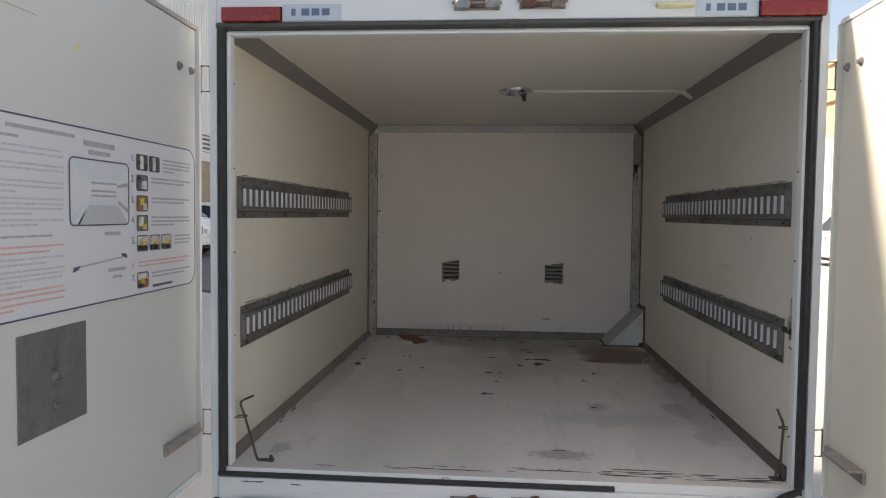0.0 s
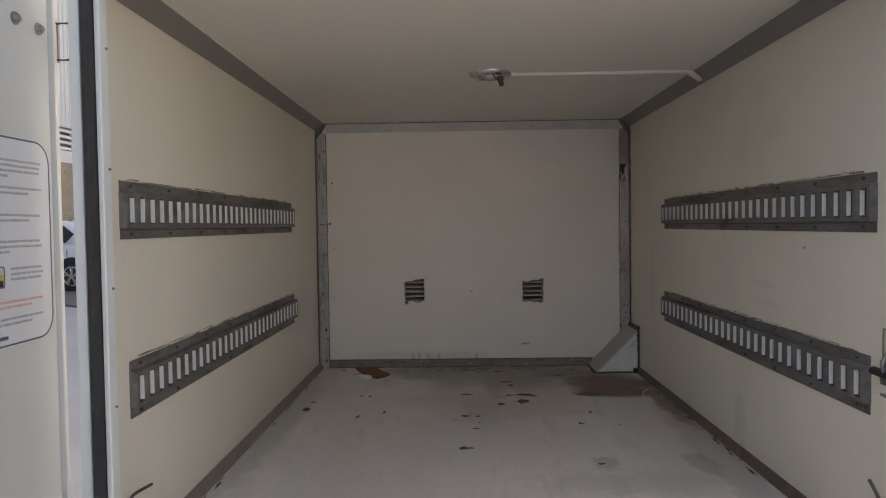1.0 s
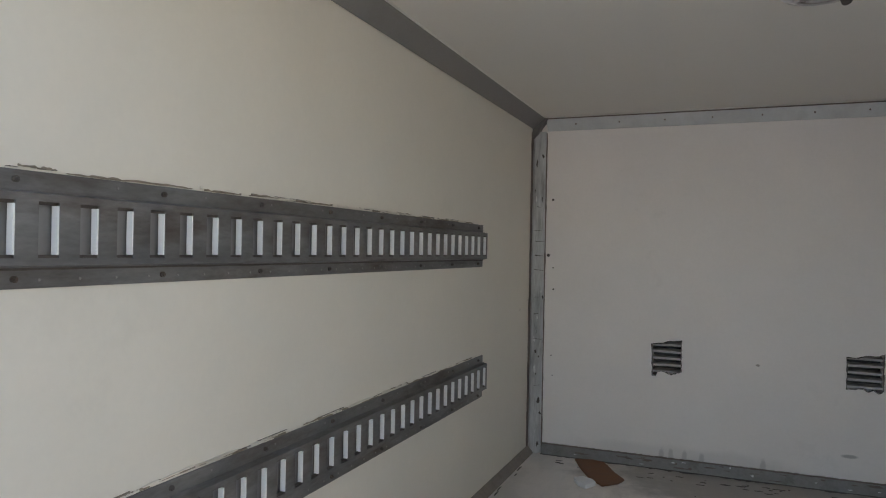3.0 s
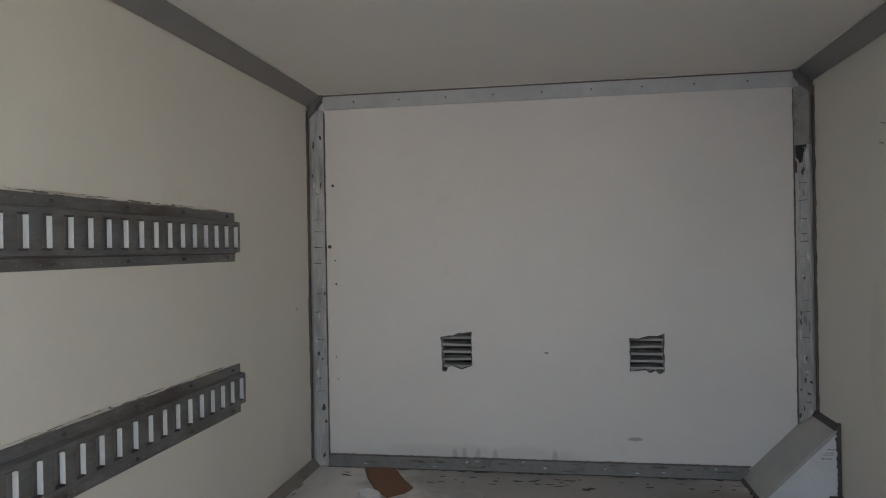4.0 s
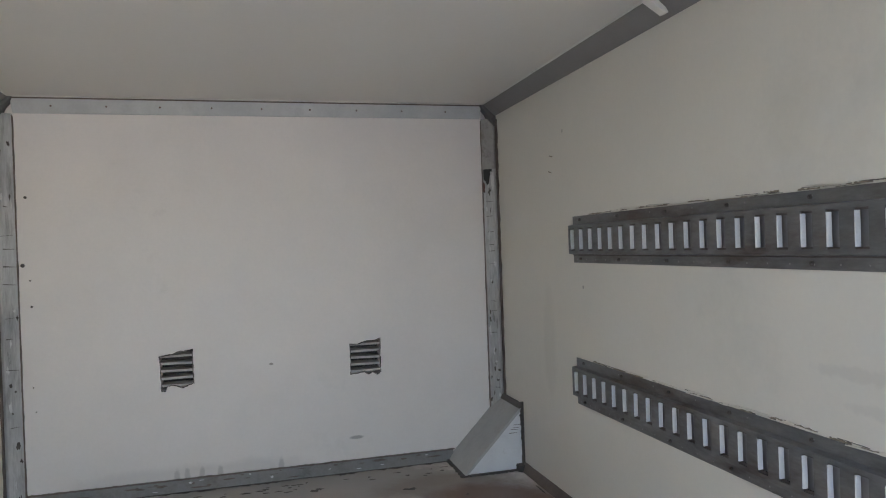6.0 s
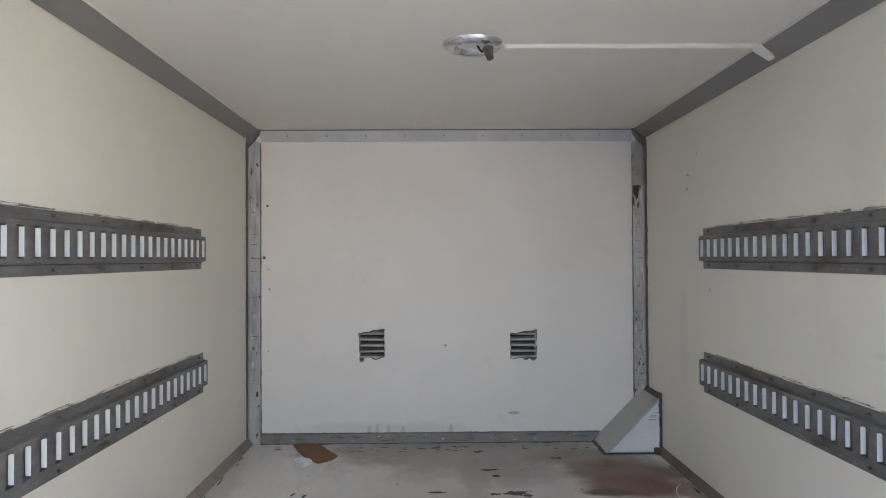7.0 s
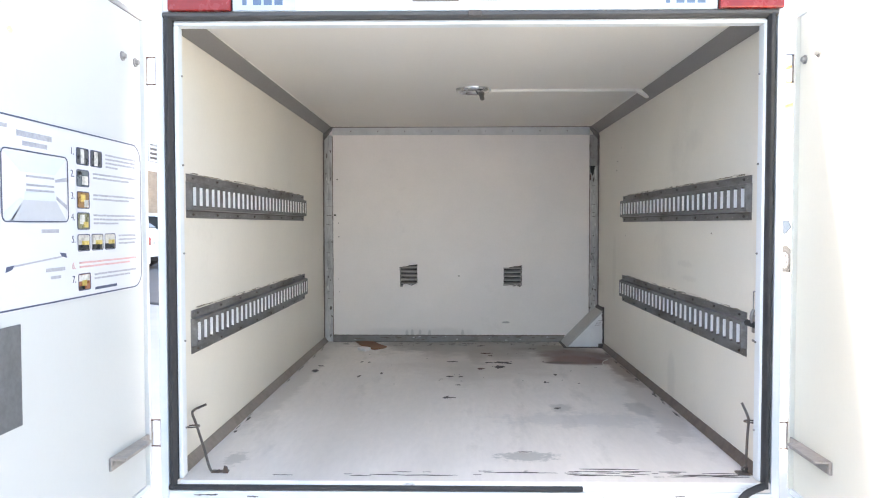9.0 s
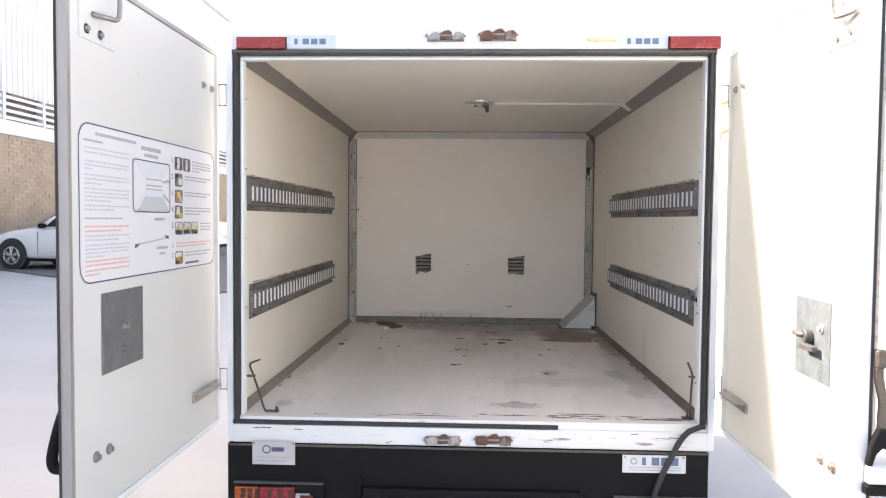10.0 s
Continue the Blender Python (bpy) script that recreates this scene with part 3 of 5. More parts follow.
for name, mat, pts in (("splice", DARK, [(0.044, 1.700), (0.043, 1.664), (0.037, 1.655), (0.034, 1.642), (0.028, 1.650), (0.025, 1.676), (0.020, 1.682), (0.018, 1.700)]),
                       ("rust_edge", RUSTCHIP, [(0.046, 1.655), (0.040, 1.648), (0.041, 1.622), (0.046, 1.617)]),
                       ("tongue", PALE, [(0.024, 1.694), (0.021, 1.640), (0.016, 1.618), (0.013, 1.650), (0.014, 1.686)])):
    q = bmesh.new()
    sheet_patch(pts, lift2, (0, 0.0025, 0), q)
    part(name, q, mat, post2, "dark open splice in the post" if name == "splice" else "")

top = thing("top_rail", (0, YB, ZC - 0.05), "galvanised top rail of the end wall with screws", "trim", kind="structure")
part("sealant", box(XL + 0.05, XR - 0.05, YB - 0.0335, YB - 0.030, ZC - 0.007, ZC - 0.003), SKIRT, top, "dark line under the ceiling")
part("bead", box(XL + 0.047, XR - 0.047, YB - 0.042, YB - 0.030, ZC - 0.003, ZC, 0.001), PVC, top, "white bead along the ceiling")
part("rail_face", prism([(YB, ZC - 0.048), (YB - 0.006, ZC - 0.046), (YB - 0.030, ZC - 0.004), (YB - 0.030, ZC - 0.001), (YB, ZC - 0.001)], "x", XL + 0.05, XR - 0.05, 0.001), TOPR, top)
for i in range(9):
    bolt((XL + 0.16 + i * 0.158, YB - 0.019, ZC - 0.026), (0, -0.85, -0.5), 0.0018, top, RUSTY, "screw")
low = thing("bottom_rail", (0, YB, ZF), "grimy dark bottom rail of the end wall with chipped zinc", "trim", kind="structure")
part("rail_face", prism([(YB, ZF + 0.036), (YB - 0.004, ZF + 0.036), (YB - 0.022, ZF + 0.004), (YB - 0.024, ZF), (YB, ZF)], "x", XL + 0.05, WX + 0.024, 0.001), LOWR, low)
part("sealant", prism(band(XL + 0.05, WX + 0.03, ZF + 0.0345, ZF + 0.0375, 120, 0.0015, 0.0018, 15), "y", YB - 0.0055, YB), SKIRT, low, "black sealant line")
part("foot_grime", prism(band(XL + 0.05, WX + 0.005, YB - 0.028, YB - 0.020, 90, 0.014, 0.0, 16), "z", ZF, ZF + 0.0016), GRIME_SHADE, low, "black dirt along its foot")
rnd = random.Random(91)
for name, mat, count in (("chipped_zinc", PALE, 10), ("grime", SKIRT, 26)):
    q = bmesh.new()
    for k in range(count):
        c, z = rnd.uniform(XL + 0.07, WX - 0.01), ZF + rnd.uniform(0.008, 0.031)
        rx, rz = rnd.uniform(0.003, 0.011 if mat is PALE else 0.045), rnd.uniform(0.0012, 0.0045)
        sheet_patch(ragged(c, z, rx, rz, 11, 0.7, 2200 + k), lambda a, b: (a, YB - 0.004 - (0.036 - (b - ZF)) / 0.032 * 0.018 - 0.0008, b), (0, 0.002, 0), q)
    tagged(part(name, q, mat, low), kind="stuff")
for s, x in ((1, XL), (-1, XR)):
    g = thing("corner_gusset", (x, YB, ZC - 0.06), "dark grey folded corner piece", "trim", "corner gussets", "structure")
    part("gusset_sheet", prism([(x, ZC - 0.001), (x + s * 0.060, ZC - 0.001), (x + s * 0.050, ZC - 0.016), (x + s * 0.034, ZC - 0.034), (x + s * 0.022, ZC - 0.060), (x + s * 0.008, ZC - 0.078), (x, ZC - 0.080)], "y", YB - 0.041, YB - 0.005, 0.002), GUSSET, g)

# cove strips under the ceiling and angles along the floor
for s, x, w in ((1, XL, 0.022), (-1, XR, 0.016)):
    solid("trim", prism([(x, ZC - 0.040), (x + s * 0.003, ZC - 0.042), (x + s * 0.046, ZC - 0.004), (x + s * 0.046, ZC), (x, ZC)], "y", YF + 0.02, YB - 0.028, 0.001), COVE, "warm grey cove strip between wall and ceiling", "trim", "cove strips", "structure")
    solid("baseboard", prism([(x, ZF), (x, ZF + 0.028), (x + s * 0.003, ZF + 0.030), (x + s * w, ZF + 0.004), (x + s * (w + 0.001), ZF)], "y", YF + 0.02, YB - 0.03, 0.001), DUSTA if s > 0 else SKIRT, "dusty grey metal angle along the floor" if s > 0 else "dark grimy metal angle along the floor", "baseboard", "floor angles", "structure")

for s, x in ((1, XL), (-1, XR)):
    solid("trim", box(min(x + s * 0.046, x + s * 0.051), max(x + s * 0.046, x + s * 0.051), YF + 0.02, YB - 0.043, ZC - 0.0035, ZC, 0.001), PVC, "thin white bead between cove strip and ceiling", "trim", "ceiling beads", "structure")

# the wedge-shaped cover in the corner
wd = thing("corner_cover", (0.72, 4.13, ZF), "white wedge-shaped box cover in the floor corner", "cover")
part("side_panel", prism([(WX + 0.010, ZF), (XR - 0.002, ZF), (XR - 0.002, WZ - 0.012)], "y", WY + 0.008, YB - 0.004, 0.002), PLASTER, wd)
part("sloping_sheet", prism([(WX, ZF + 0.002), (WX + 0.012, ZF + 0.001), (XR - 0.004, WZ - 0.014), (XR - 0.004, WZ)], "y", WY, YB - 0.001, 0.0015), WEDGEG, wd, "grey metal sloping sheet")
part("sealant", prism([(v, u) for u, v in band(ZF, WZ + 0.012, XR - 0.008, XR - 0.001, 30, 0.007, 0.0, 23)], "y", WY - 0.006, WY + 0.002), GRIME_SHADE, wd, "dark sealant along its edge")
part("top_sealant", prism([(XR - 0.016, WZ - 0.010), (XR - 0.010, WZ + 0.002), (XR - 0.005, WZ + 0.006), (XR - 0.001, WZ + 0.006), (XR - 0.001, WZ - 0.004), (XR - 0.008, WZ - 0.006)], "y", WY - 0.004, YB - 0.03), GRIME_SHADE, wd)
part("foot_sealant", prism(band(WX + 0.004, XR - 0.004, WY - 0.002, WY + 0.006, 30, 0.006, 0.0, 24), "z", ZF, ZF + 0.005), GRIME_SHADE, wd)
part("toe_sealant", prism([(v, u) for u, v in band(WY - 0.006, YB - 0.02, WX - 0.004, WX + 0.004, 20, 0.008, 0.0, 25)], "z", ZF, ZF + 0.006), GRIME_SHADE, wd)
part("corner_lump", prism(ragged(XR - 0.016, WY - 0.004, 0.022, 0.020, 11, 0.4, 26), "z", ZF, ZF + 0.022), GRIME_SHADE, wd)
for k in range(4):
    z = (0.792, 0.803, 0.809, 0.818)[k]
    part("scratch", prism(band(XR - 0.050 + 0.006 * k, XR - 0.022 + 0.003 * k, z, z + 0.0006, 9, 0.0012, 0.0012, 27 + k), "y", WY + 0.0070, WY + 0.008), SKIRT, wd)


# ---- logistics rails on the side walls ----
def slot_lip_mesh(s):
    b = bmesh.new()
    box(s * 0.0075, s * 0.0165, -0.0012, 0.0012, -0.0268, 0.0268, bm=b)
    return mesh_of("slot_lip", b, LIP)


def rivet_mesh(s):
    b = bmesh.new()
    cyl((0, 0, 0), (s * 0.0007, 0, 0), 0.0017, 8, bm=b)
    return mesh_of("rivet", b, STEEL)


RIVET = {s: rivet_mesh(s) for s in (1, -1)}


def cargo_rail(x, s, y0, y1, zc, n, label, seed):
    """A slotted load rail: flanges on the wall, a proud web, n slots with a turned-in lip."""
    r = thing("cargo_rail", (x, (y0 + y1) / 2, zc), label, "cargo rail", "load rails")
    H, W, proud, tall = 0.0635, 0.0385, 0.017, 0.0305
    first = y0 - 0.003
    pitch = (y1 - y0 + 0.006) / n
    b = bmesh.new()
    for q in (1, -1):
        prism([(x, zc + q * H), (x + s * 0.003, zc + q * H), (x + s * 0.003, zc + q * (W + 0.003)), (x + s * proud, zc + q * W), (x + s * proud, zc + q * tall), (x + s * (proud - 0.0025), zc + q * tall), (x + s * (proud - 0.0025), zc + q * (W - 0.001)), (x, zc + q * (W + 0.004))], "y", y0, y1, bm=b)
    for i in range(n + 1):
        a = y0 if i == 0 else first + i * pitch - pitch * 0.255
        c = y1 if i == n else first + i * pitch + pitch * 0.255
        box(min(x + s * (proud - 0.0025), x + s * proud), max(x + s * (proud - 0.0025), x + s * proud), a, c, zc - tall - 0.0005, zc + tall + 0.0005, bm=b)
    part("rail_body", b, RAIL, r)
    part("slot_back", box(min(x, x + s * 0.0015), max(x, x + s * 0.0015), y0 + 0.004, y1 - 0.004, zc - 0.036, zc + 0.036), SLOTB, r)
    for q in (1, -1):
        part("slot_end", box(min(x + s * 0.009, x + s * 0.0115), max(x + s * 0.009, x + s * 0.0115), y0 + 0.004, y1 - 0.004, min(zc + q * 0.0270, zc + q * 0.034), max(zc + q * 0.0270, zc + q * 0.034)), GRIME_SHADE, r, "dark punched slot ends")
    for e, q in ((y0, -1), (y1, 1)):
        part("end_cap", prism([(x, zc - W - 0.003), (x + s * proud, zc - W), (x + s * proud, zc + W), (x, zc + W + 0.003)], "y", min(e, e + q * 0.0015), max(e, e + q * 0.0015)), RAIL, r)
    # a dark strip that paints the shade in the step under the web
    for low, high, out in ((W + 0.0015, W + 0.0050, 0.0042),):
        c = bmesh.new()
        sheet = band(y0, y1, zc - high, zc - low, 60, 0.0012, 0.0009, seed * 7)
        prism(sheet, "x", min(x, x + s * out), max(x, x + s * out), bm=c)
        tagged(part("step_shade", c, GRIME_SHADE, r, "dark strip standing for the shade under the web"), kind="stuff")
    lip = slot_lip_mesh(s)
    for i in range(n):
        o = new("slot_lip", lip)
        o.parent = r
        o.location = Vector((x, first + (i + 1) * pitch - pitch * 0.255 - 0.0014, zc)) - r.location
        if i == 0:
            tagged(o, "bright metal lip inside the slot")
    for i in range(8):
        yy = y0 + 0.045 + i * (y1 - y0 - 0.09) / 7
        for q in (1, -1):
            bolt((x + s * 0.003, yy, zc + q * 0.053), (s, 0, 0), 0.0026, r, RODM if (i + seed) % 3 else GRIME_SHADE, "screw")
    # small pale rivets along both flanges
    for i in range(n):
        for q in ((1, -1) if i % 3 == 0 else (-1,)):
            o = new("rivet", RIVET[s])
            o.parent = r
            o.location = Vector((x + s * 0.003, first + (i + 0.5) * pitch, zc + q * 0.0545)) - r.location
    # torn panel skin along the upper edge
    rnd = random.Random(seed)
    c = bmesh.new()
    yy = y0 + 0.05
    while yy < y1 - 0.1:
        ln = rnd.uniform(0.03, 0.14)
        zz = zc + H + rnd.uniform(0.0004, 0.0045)
        m = 12
        up = [(yy + ln * k / m, zz + rnd.uniform(0.0004, 0.0030)) for k in range(m + 1)]
        dn = [(yy + ln * (m - k) / m, zz - rnd.uniform(0.0, 0.0008)) for k in range(m + 1)]
        prism(up + dn, "x", x, x + s * 0.0022, bm=c)
        yy += ln + rnd.uniform(-0.02, 0.06)
    tagged(part("torn_skin", c, CRACK, r, "torn panel skin along the upper edge"), kind="stuff")
    # lifted pale shreds and fine dark splits above them
    for nm, mat, count, tall in (("lifted_shred", CREAM, 16, 0.0026), ("split_line", GRIME_SHADE, 20 if seed % 2 else 9, 0.0010)):
        c = bmesh.new()
        for i in range(count):
            yy, ln = rnd.uniform(y0 + 0.03, y1 - 0.16), rnd.uniform(0.012, 0.10)
            zz = zc + H + rnd.uniform(0.0008, 0.006)
            tilt = rnd.uniform(-0.035, 0.035)
            m = 9
            up = [(yy + ln * k / m, zz + tilt * ln * k / m + tall * rnd.uniform(0.3, 1.0)) for k in range(m + 1)]
            dn = [(yy + ln * (m - k) / m, zz + tilt * ln * (m - k) / m - tall * rnd.uniform(0.0, 0.4)) for k in range(m + 1)]
            prism(up + dn, "x", x, x + s * (0.0032 if mat is CREAM else 0.0012), bm=c)
        tagged(part(nm, c, mat, r), kind="stuff")
    return r


cargo_rail(XL, 1, 2.080, 3.646, 1.441, 30, "grey slotted steel load rail, upper, on the cream wall", 1)
cargo_rail(XL, 1, 2.105, 3.664, 1.044, 30, "grey slotted steel load rail, lower, on the cream wall", 2)
cargo_rail(XR, -1, 2.074, 3.599, 1.434, 29, "grey slotted steel load rail, upper, on the cream wall", 3)
cargo_rail(XR, -1, 2.094, 3.604, 1.043, 29, "grey slotted steel load rail, lower, on the cream wall", 4)

# ---- the ceiling lamp and its cable duct ----
LX, LY = 0.064, 3.088
dl = thing("dome_lamp", (LX, LY, ZC), "round chrome ceiling lamp with its bulb holder hanging out", "lamp")
ring = bmesh.new()
prof = [(0.038, 0.0), (0.042, -0.007), (0.048, -0.013), (0.056, -0.016), (0.065, -0.014), (0.073, -0.007), (0.075, 0.0)]
N = 40
rings = [[ring.verts.new((LX + r * math.cos(k * math.tau / N), LY + r * math.sin(k * math.tau / N), ZC + z)) for k in range(N)] for r, z in prof]
for a, b in zip(rings, rings[1:]):
    for k in range(N):
        ring.faces.new((a[k], a[(k + 1) % N], b[(k + 1) % N], b[k]))
part("rim", ring, CHROME, dl, "chrome rim", smooth=True)
part("back_plate", cyl((LX, LY, ZC - 0.003), (LX, LY, ZC), 0.044, 28), PVC, dl, "white back plate")
part("bulb_holder", join(cyl((LX + 0.030, LY - 0.050, ZC - 0.024), (LX + 0.036, LY - 0.064, ZC - 0.054), 0.011, 10, 0.009, bevel=0.001), box(LX + 0.020, LX + 0.044, LY - 0.062, LY - 0.048, ZC - 0.034, ZC - 0.022, 0.002)), RODM, dl, "dark brown bulb holder")
part("lead", tube(curve_points([(LX + 0.010, LY + 0.005, ZC - 0.003), (LX + 0.020, LY - 0.010, ZC - 0.022), (LX + 0.026, LY - 0.030, ZC - 0.020), (LX + 0.031, LY - 0.050, ZC - 0.026)]), 0.0024, 6), BLACK, dl)
dk = thing("cable_duct", (0.45, LY + 0.01, ZC - 0.008), "slim white plastic cable duct across the ceiling", "duct")
part("duct_cover", prism([(LY, ZC), (LY, ZC - 0.007), (LY + 0.004, ZC - 0.010), (LY + 0.015, ZC - 0.010), (LY + 0.019, ZC - 0.007), (LY + 0.019, ZC)], "x", LX + 0.076, XR - 0.055), PVC, dk)
part("duct_end", prism([(XR - 0.070, ZC - 0.002), (XR - 0.066, ZC - 0.012), (XR - 0.024, ZC - 0.038), (XR - 0.016, ZC - 0.036), (XR - 0.022, ZC - 0.026), (XR - 0.050, ZC - 0.003)], "y", LY - 0.002, LY + 0.020, 0.001), PVC, dk, "pale duct end on the cove strip")

# ---- loose scraps and chips on the floor ----
cb = thing("cardboard_scrap", (-0.49, 4.05, ZF), "torn strip of brown cardboard lying on the floor", "cardboard")
part("sheet", prism([(-0.598, 4.195), (-0.535, 4.212), (-0.490, 4.195), (-0.440, 4.095), (-0.398, 4.030), (-0.412, 3.985), (-0.458, 3.937), (-0.512, 4.005), (-0.556, 4.090)], "z", ZF + 0.001, ZF + 0.007, 0.001), CARD, cb)
ps = thing("paper_scrap", (-0.51, 3.94, ZF), "small scrap of white paper on the floor", "paper")
part("sheet", prism([(-0.553, 3.960), (-0.528, 3.985), (-0.492, 3.965), (-0.478, 3.942), (-0.502, 3.893), (-0.532, 3.918)], "z", ZF + 0.0005, ZF + 0.014, 0.0008), SCRAP, ps)
ws = thing("wire_scrap", (0.73, 3.58, ZF), "short bent piece of pale wire on the floor", "wire")
part("strand", tube(curve_points([(0.764, 3.667, ZF + 0.003), (0.738, 3.628, ZF + 0.004), (0.722, 3.585, ZF + 0.003), (0.717, 3.530, ZF + 0.003), (0.736, 3.480, ZF + 0.003)]), 0.0020, 6), PVC, ws)

chips = bmesh.new()
rusty = bmesh.new()
# place and half size of each large chip in the floor's paint; the last ones show rust
CHIPS = [(-0.676, 3.395, 0.021, 0.045), (-0.672, 3.501, 0.018, 0.010), (-0.453, 3.271, 0.009, 0.024), (-0.355, 3.333, 0.008, 0.022), (-0.484, 3.608, 0.007, 0.018), (-0.445, 3.591, 0.006, 0.018),
         (-0.030, 3.620, 0.036, 0.012), (-0.030, 3.267, 0.022, 0.012), (0.010, 3.260, 0.011, 0.011), (0.001, 3.100, 0.012, 0.010), (0.130, 4.084, 0.021, 0.018), (0.149, 3.589, 0.026, 0.015),
         (0.202, 3.476, 0.029, 0.046), (0.195, 3.490, 0.022, 0.036), (0.220, 3.592, 0.043, 0.034), (0.255, 3.575, 0.020, 0.020), (0.451, 3.311, 0.011, 0.016), (0.386, 3.155, 0.011, 0.016),
         (-0.055, 2.874, 0.020, 0.018), (-0.030, 2.874, 0.022, 0.010), (0.369, 2.712, 0.018, 0.010), (0.414, 3.988, 0.023, 0.016), (0.160, 3.856, 0.036, 0.017), (0.168, 3.780, 0.022, 0.015), (0.118, 3.442, 0.025, 0.019)]
for i, (cx, cy, rx, ry) in enumerate(CHIPS):
    for k in range(4):
        q = random.Random(400 + 7 * i + k)
        prism(ragged(cx + rx * q.uniform(-0.5, 0.5), cy + ry * q.uniform(-0.5, 0.5), rx * q.uniform(0.4, 0.9), ry * q.uniform(0.4, 0.9), 17, 0.75, 40 + 3 * i + k), "z", ZF, ZF + 0.0010 + 0.0002 * k, bm=rusty if i > 21 else chips)
# long thin scrapes along the edge of the floor
for i, (cx, cy, rx) in enumerate(((0.15, 2.02, 0.10), (0.42, 2.05, 0.12), (0.60, 2.03, 0.05), (-0.10, 1.995, 0.12), (0.20, 2.2, 0.03))):
    prism(ragged(cx, cy, rx, 0.004, 21, 0.8, 360 + i), "z", ZF, ZF + 0.001, bm=chips)
rnd = random.Random(31)
for i in range(95):
    cx, ln = rnd.uniform(-0.55, 0.78), rnd.uniform(0.008, 0.05)
    cy = rnd.choice((1.992, 2.0, 2.006, 2.02, 2.03)) + rnd.uniform(-0.003, 0.003)
    if cx < 0.3 and rnd.random() < 0.7:
        continue
    prism(ragged(cx, cy, ln, rnd.uniform(0.001, 0.0028), 15, 0.8, 700 + i), "z", ZF, ZF + 0.001, bm=chips)
rnd = random.Random(8)
for i in range(44):
    cx, cy = rnd.uniform(-0.7, 0.7), rnd.uniform(3.1, 4.15)
    if cx < 0 and rnd.random() < 0.6:
        continue
    prism(ragged(cx, cy, rnd.uniform(0.002, 0.007), rnd.uniform(0.0015, 0.004), 9, 0.7, 140 + i), "z", ZF, ZF + 0.001, bm=chips)
for i in range(42):
    cx, cy = rnd.uniform(-0.70, 0.58), rnd.uniform(4.09, 4.172)
    prism(ragged(cx, cy, rnd.uniform(0.003, 0.020), rnd.uniform(0.002, 0.007), 11, 0.7, 940 + i), "z", ZF, ZF + 0.001, bm=chips)
for i in range(26):
    side = i % 2
    cx, cy = (XL + 0.030, XR - 0.024)[side] + rnd.uniform(-0.006, 0.006), rnd.uniform(2.4, 4.1)
    prism(ragged(cx, cy, rnd.uniform(0.002, 0.006), rnd.uniform(0.01, 0.06), 11, 0.7, 990 + i), "z", ZF, ZF + 0.001, bm=chips)
solid("floor_chips", chips, GRIME_SHADE, "dark chips and scrapes scattered over the white floor", "chips", kind="stuff")
solid("rusty_chips", rusty, RUSTCHIP, "rust-brown chips in the worn white floor", "chips", kind="stuff")

# small marks on the side wall
for yy, zz in ((3.737, 1.683), (3.747, 1.637)):
    mk = thing("wall_staple", (XR, yy, zz), "short dark staple driven into the cream wall", "staple", "wall staples")
    part("wire", cyl((XR - 0.001, yy - 0.010, zz - 0.003), (XR - 0.001, yy + 0.010, zz + 0.002), 0.0014, 6), CRACK, mk)
for i, (xx, zz) in enumerate(((-0.709, 1.624), (-0.723, 1.414), (-0.704, 1.367), (-0.702, 1.286), (-0.706, 1.036), (-0.700, 0.960))):
    mk = thing("rivet", (xx, YB, zz), "small dark rivet in the end wall", "rivet", "end wall rivets")
    part("head", cyl((xx, YB - 0.003, zz), (xx, YB, zz), (0.0045, 0.0062, 0.0026, 0.0034, 0.0022, 0.0018)[i], 8), GRIME_SHADE, mk)

# ---- door holdback rods and the latch by the opening ----
rl = thing("prop_rod", (-0.70, 2.012, ZF), "bent dark steel prop rod leaning from floor to wall", "rod", "door prop rods")
part("bar", tube(curve_points([(-0.672, 2.010, ZF + 0.005), (-0.697, 2.012, ZF + 0.004), (-0.722, 2.030, 0.725), (-0.756, 2.060, 0.790), (-0.766, 2.062, 0.815), (-0.764, 2.070, 0.826), (-0.752, 2.130, 0.826)], 5), 0.0036, 8), RODM, rl, smooth=True)
part("foot_plate", box(-0.695, -0.648, 2.002, 2.022, ZF, ZF + 0.004, 0.001), RODM, rl)
part("foot_lug", prism([(-0.662, ZF), (-0.646, ZF), (-0.648, ZF + 0.018), (-0.657, ZF + 0.022)], "y", 2.000, 2.006, 0.001), RODM, rl)
part("guide", tube(curve_points([(-0.779, 2.052, 0.781), (-0.760, 2.046, 0.782), (-0.746, 2.058, 0.782), (-0.754, 2.070, 0.782), (-0.779, 2.068, 0.781)]), 0.0022, 6), RODM, rl, "wall guide loop")
rr = thing("prop_rod", (0.799, 2.02, ZF), "bent dark steel prop rod standing against the wall", "rod", "door prop rods")
part("bar", tube(curve_points([(0.793, 2.02, ZF + 0.004), (0.796, 2.02, 0.765), (0.799, 2.02, 0.812), (0.797, 2.024, 0.830), (0.791, 2.034, 0.850), (0.788, 2.040, 0.860)], 5), 0.0038, 8), RODM, rr, smooth=True)
part("foot_plate", box(0.768, 0.801, 2.005, 2.035, ZF, ZF + 0.005, 0.001), RODM, rr)
part("foot_loop", tube([(0.790 + 0.007 * math.cos(a), 2.02, ZF + 0.013 + 0.008 * math.sin(a)) for a in np.linspace(0, 5.4, 12)], 0.0036, 6), RODM, rr)
part("guide", tube(curve_points([(XR, 2.008, 0.812), (0.798, 2.008, 0.813), (0.787, 2.02, 0.813), (0.798, 2.032, 0.813), (XR, 2.032, 0.812)]), 0.0022, 6), RODM, rr, "wall guide loop")
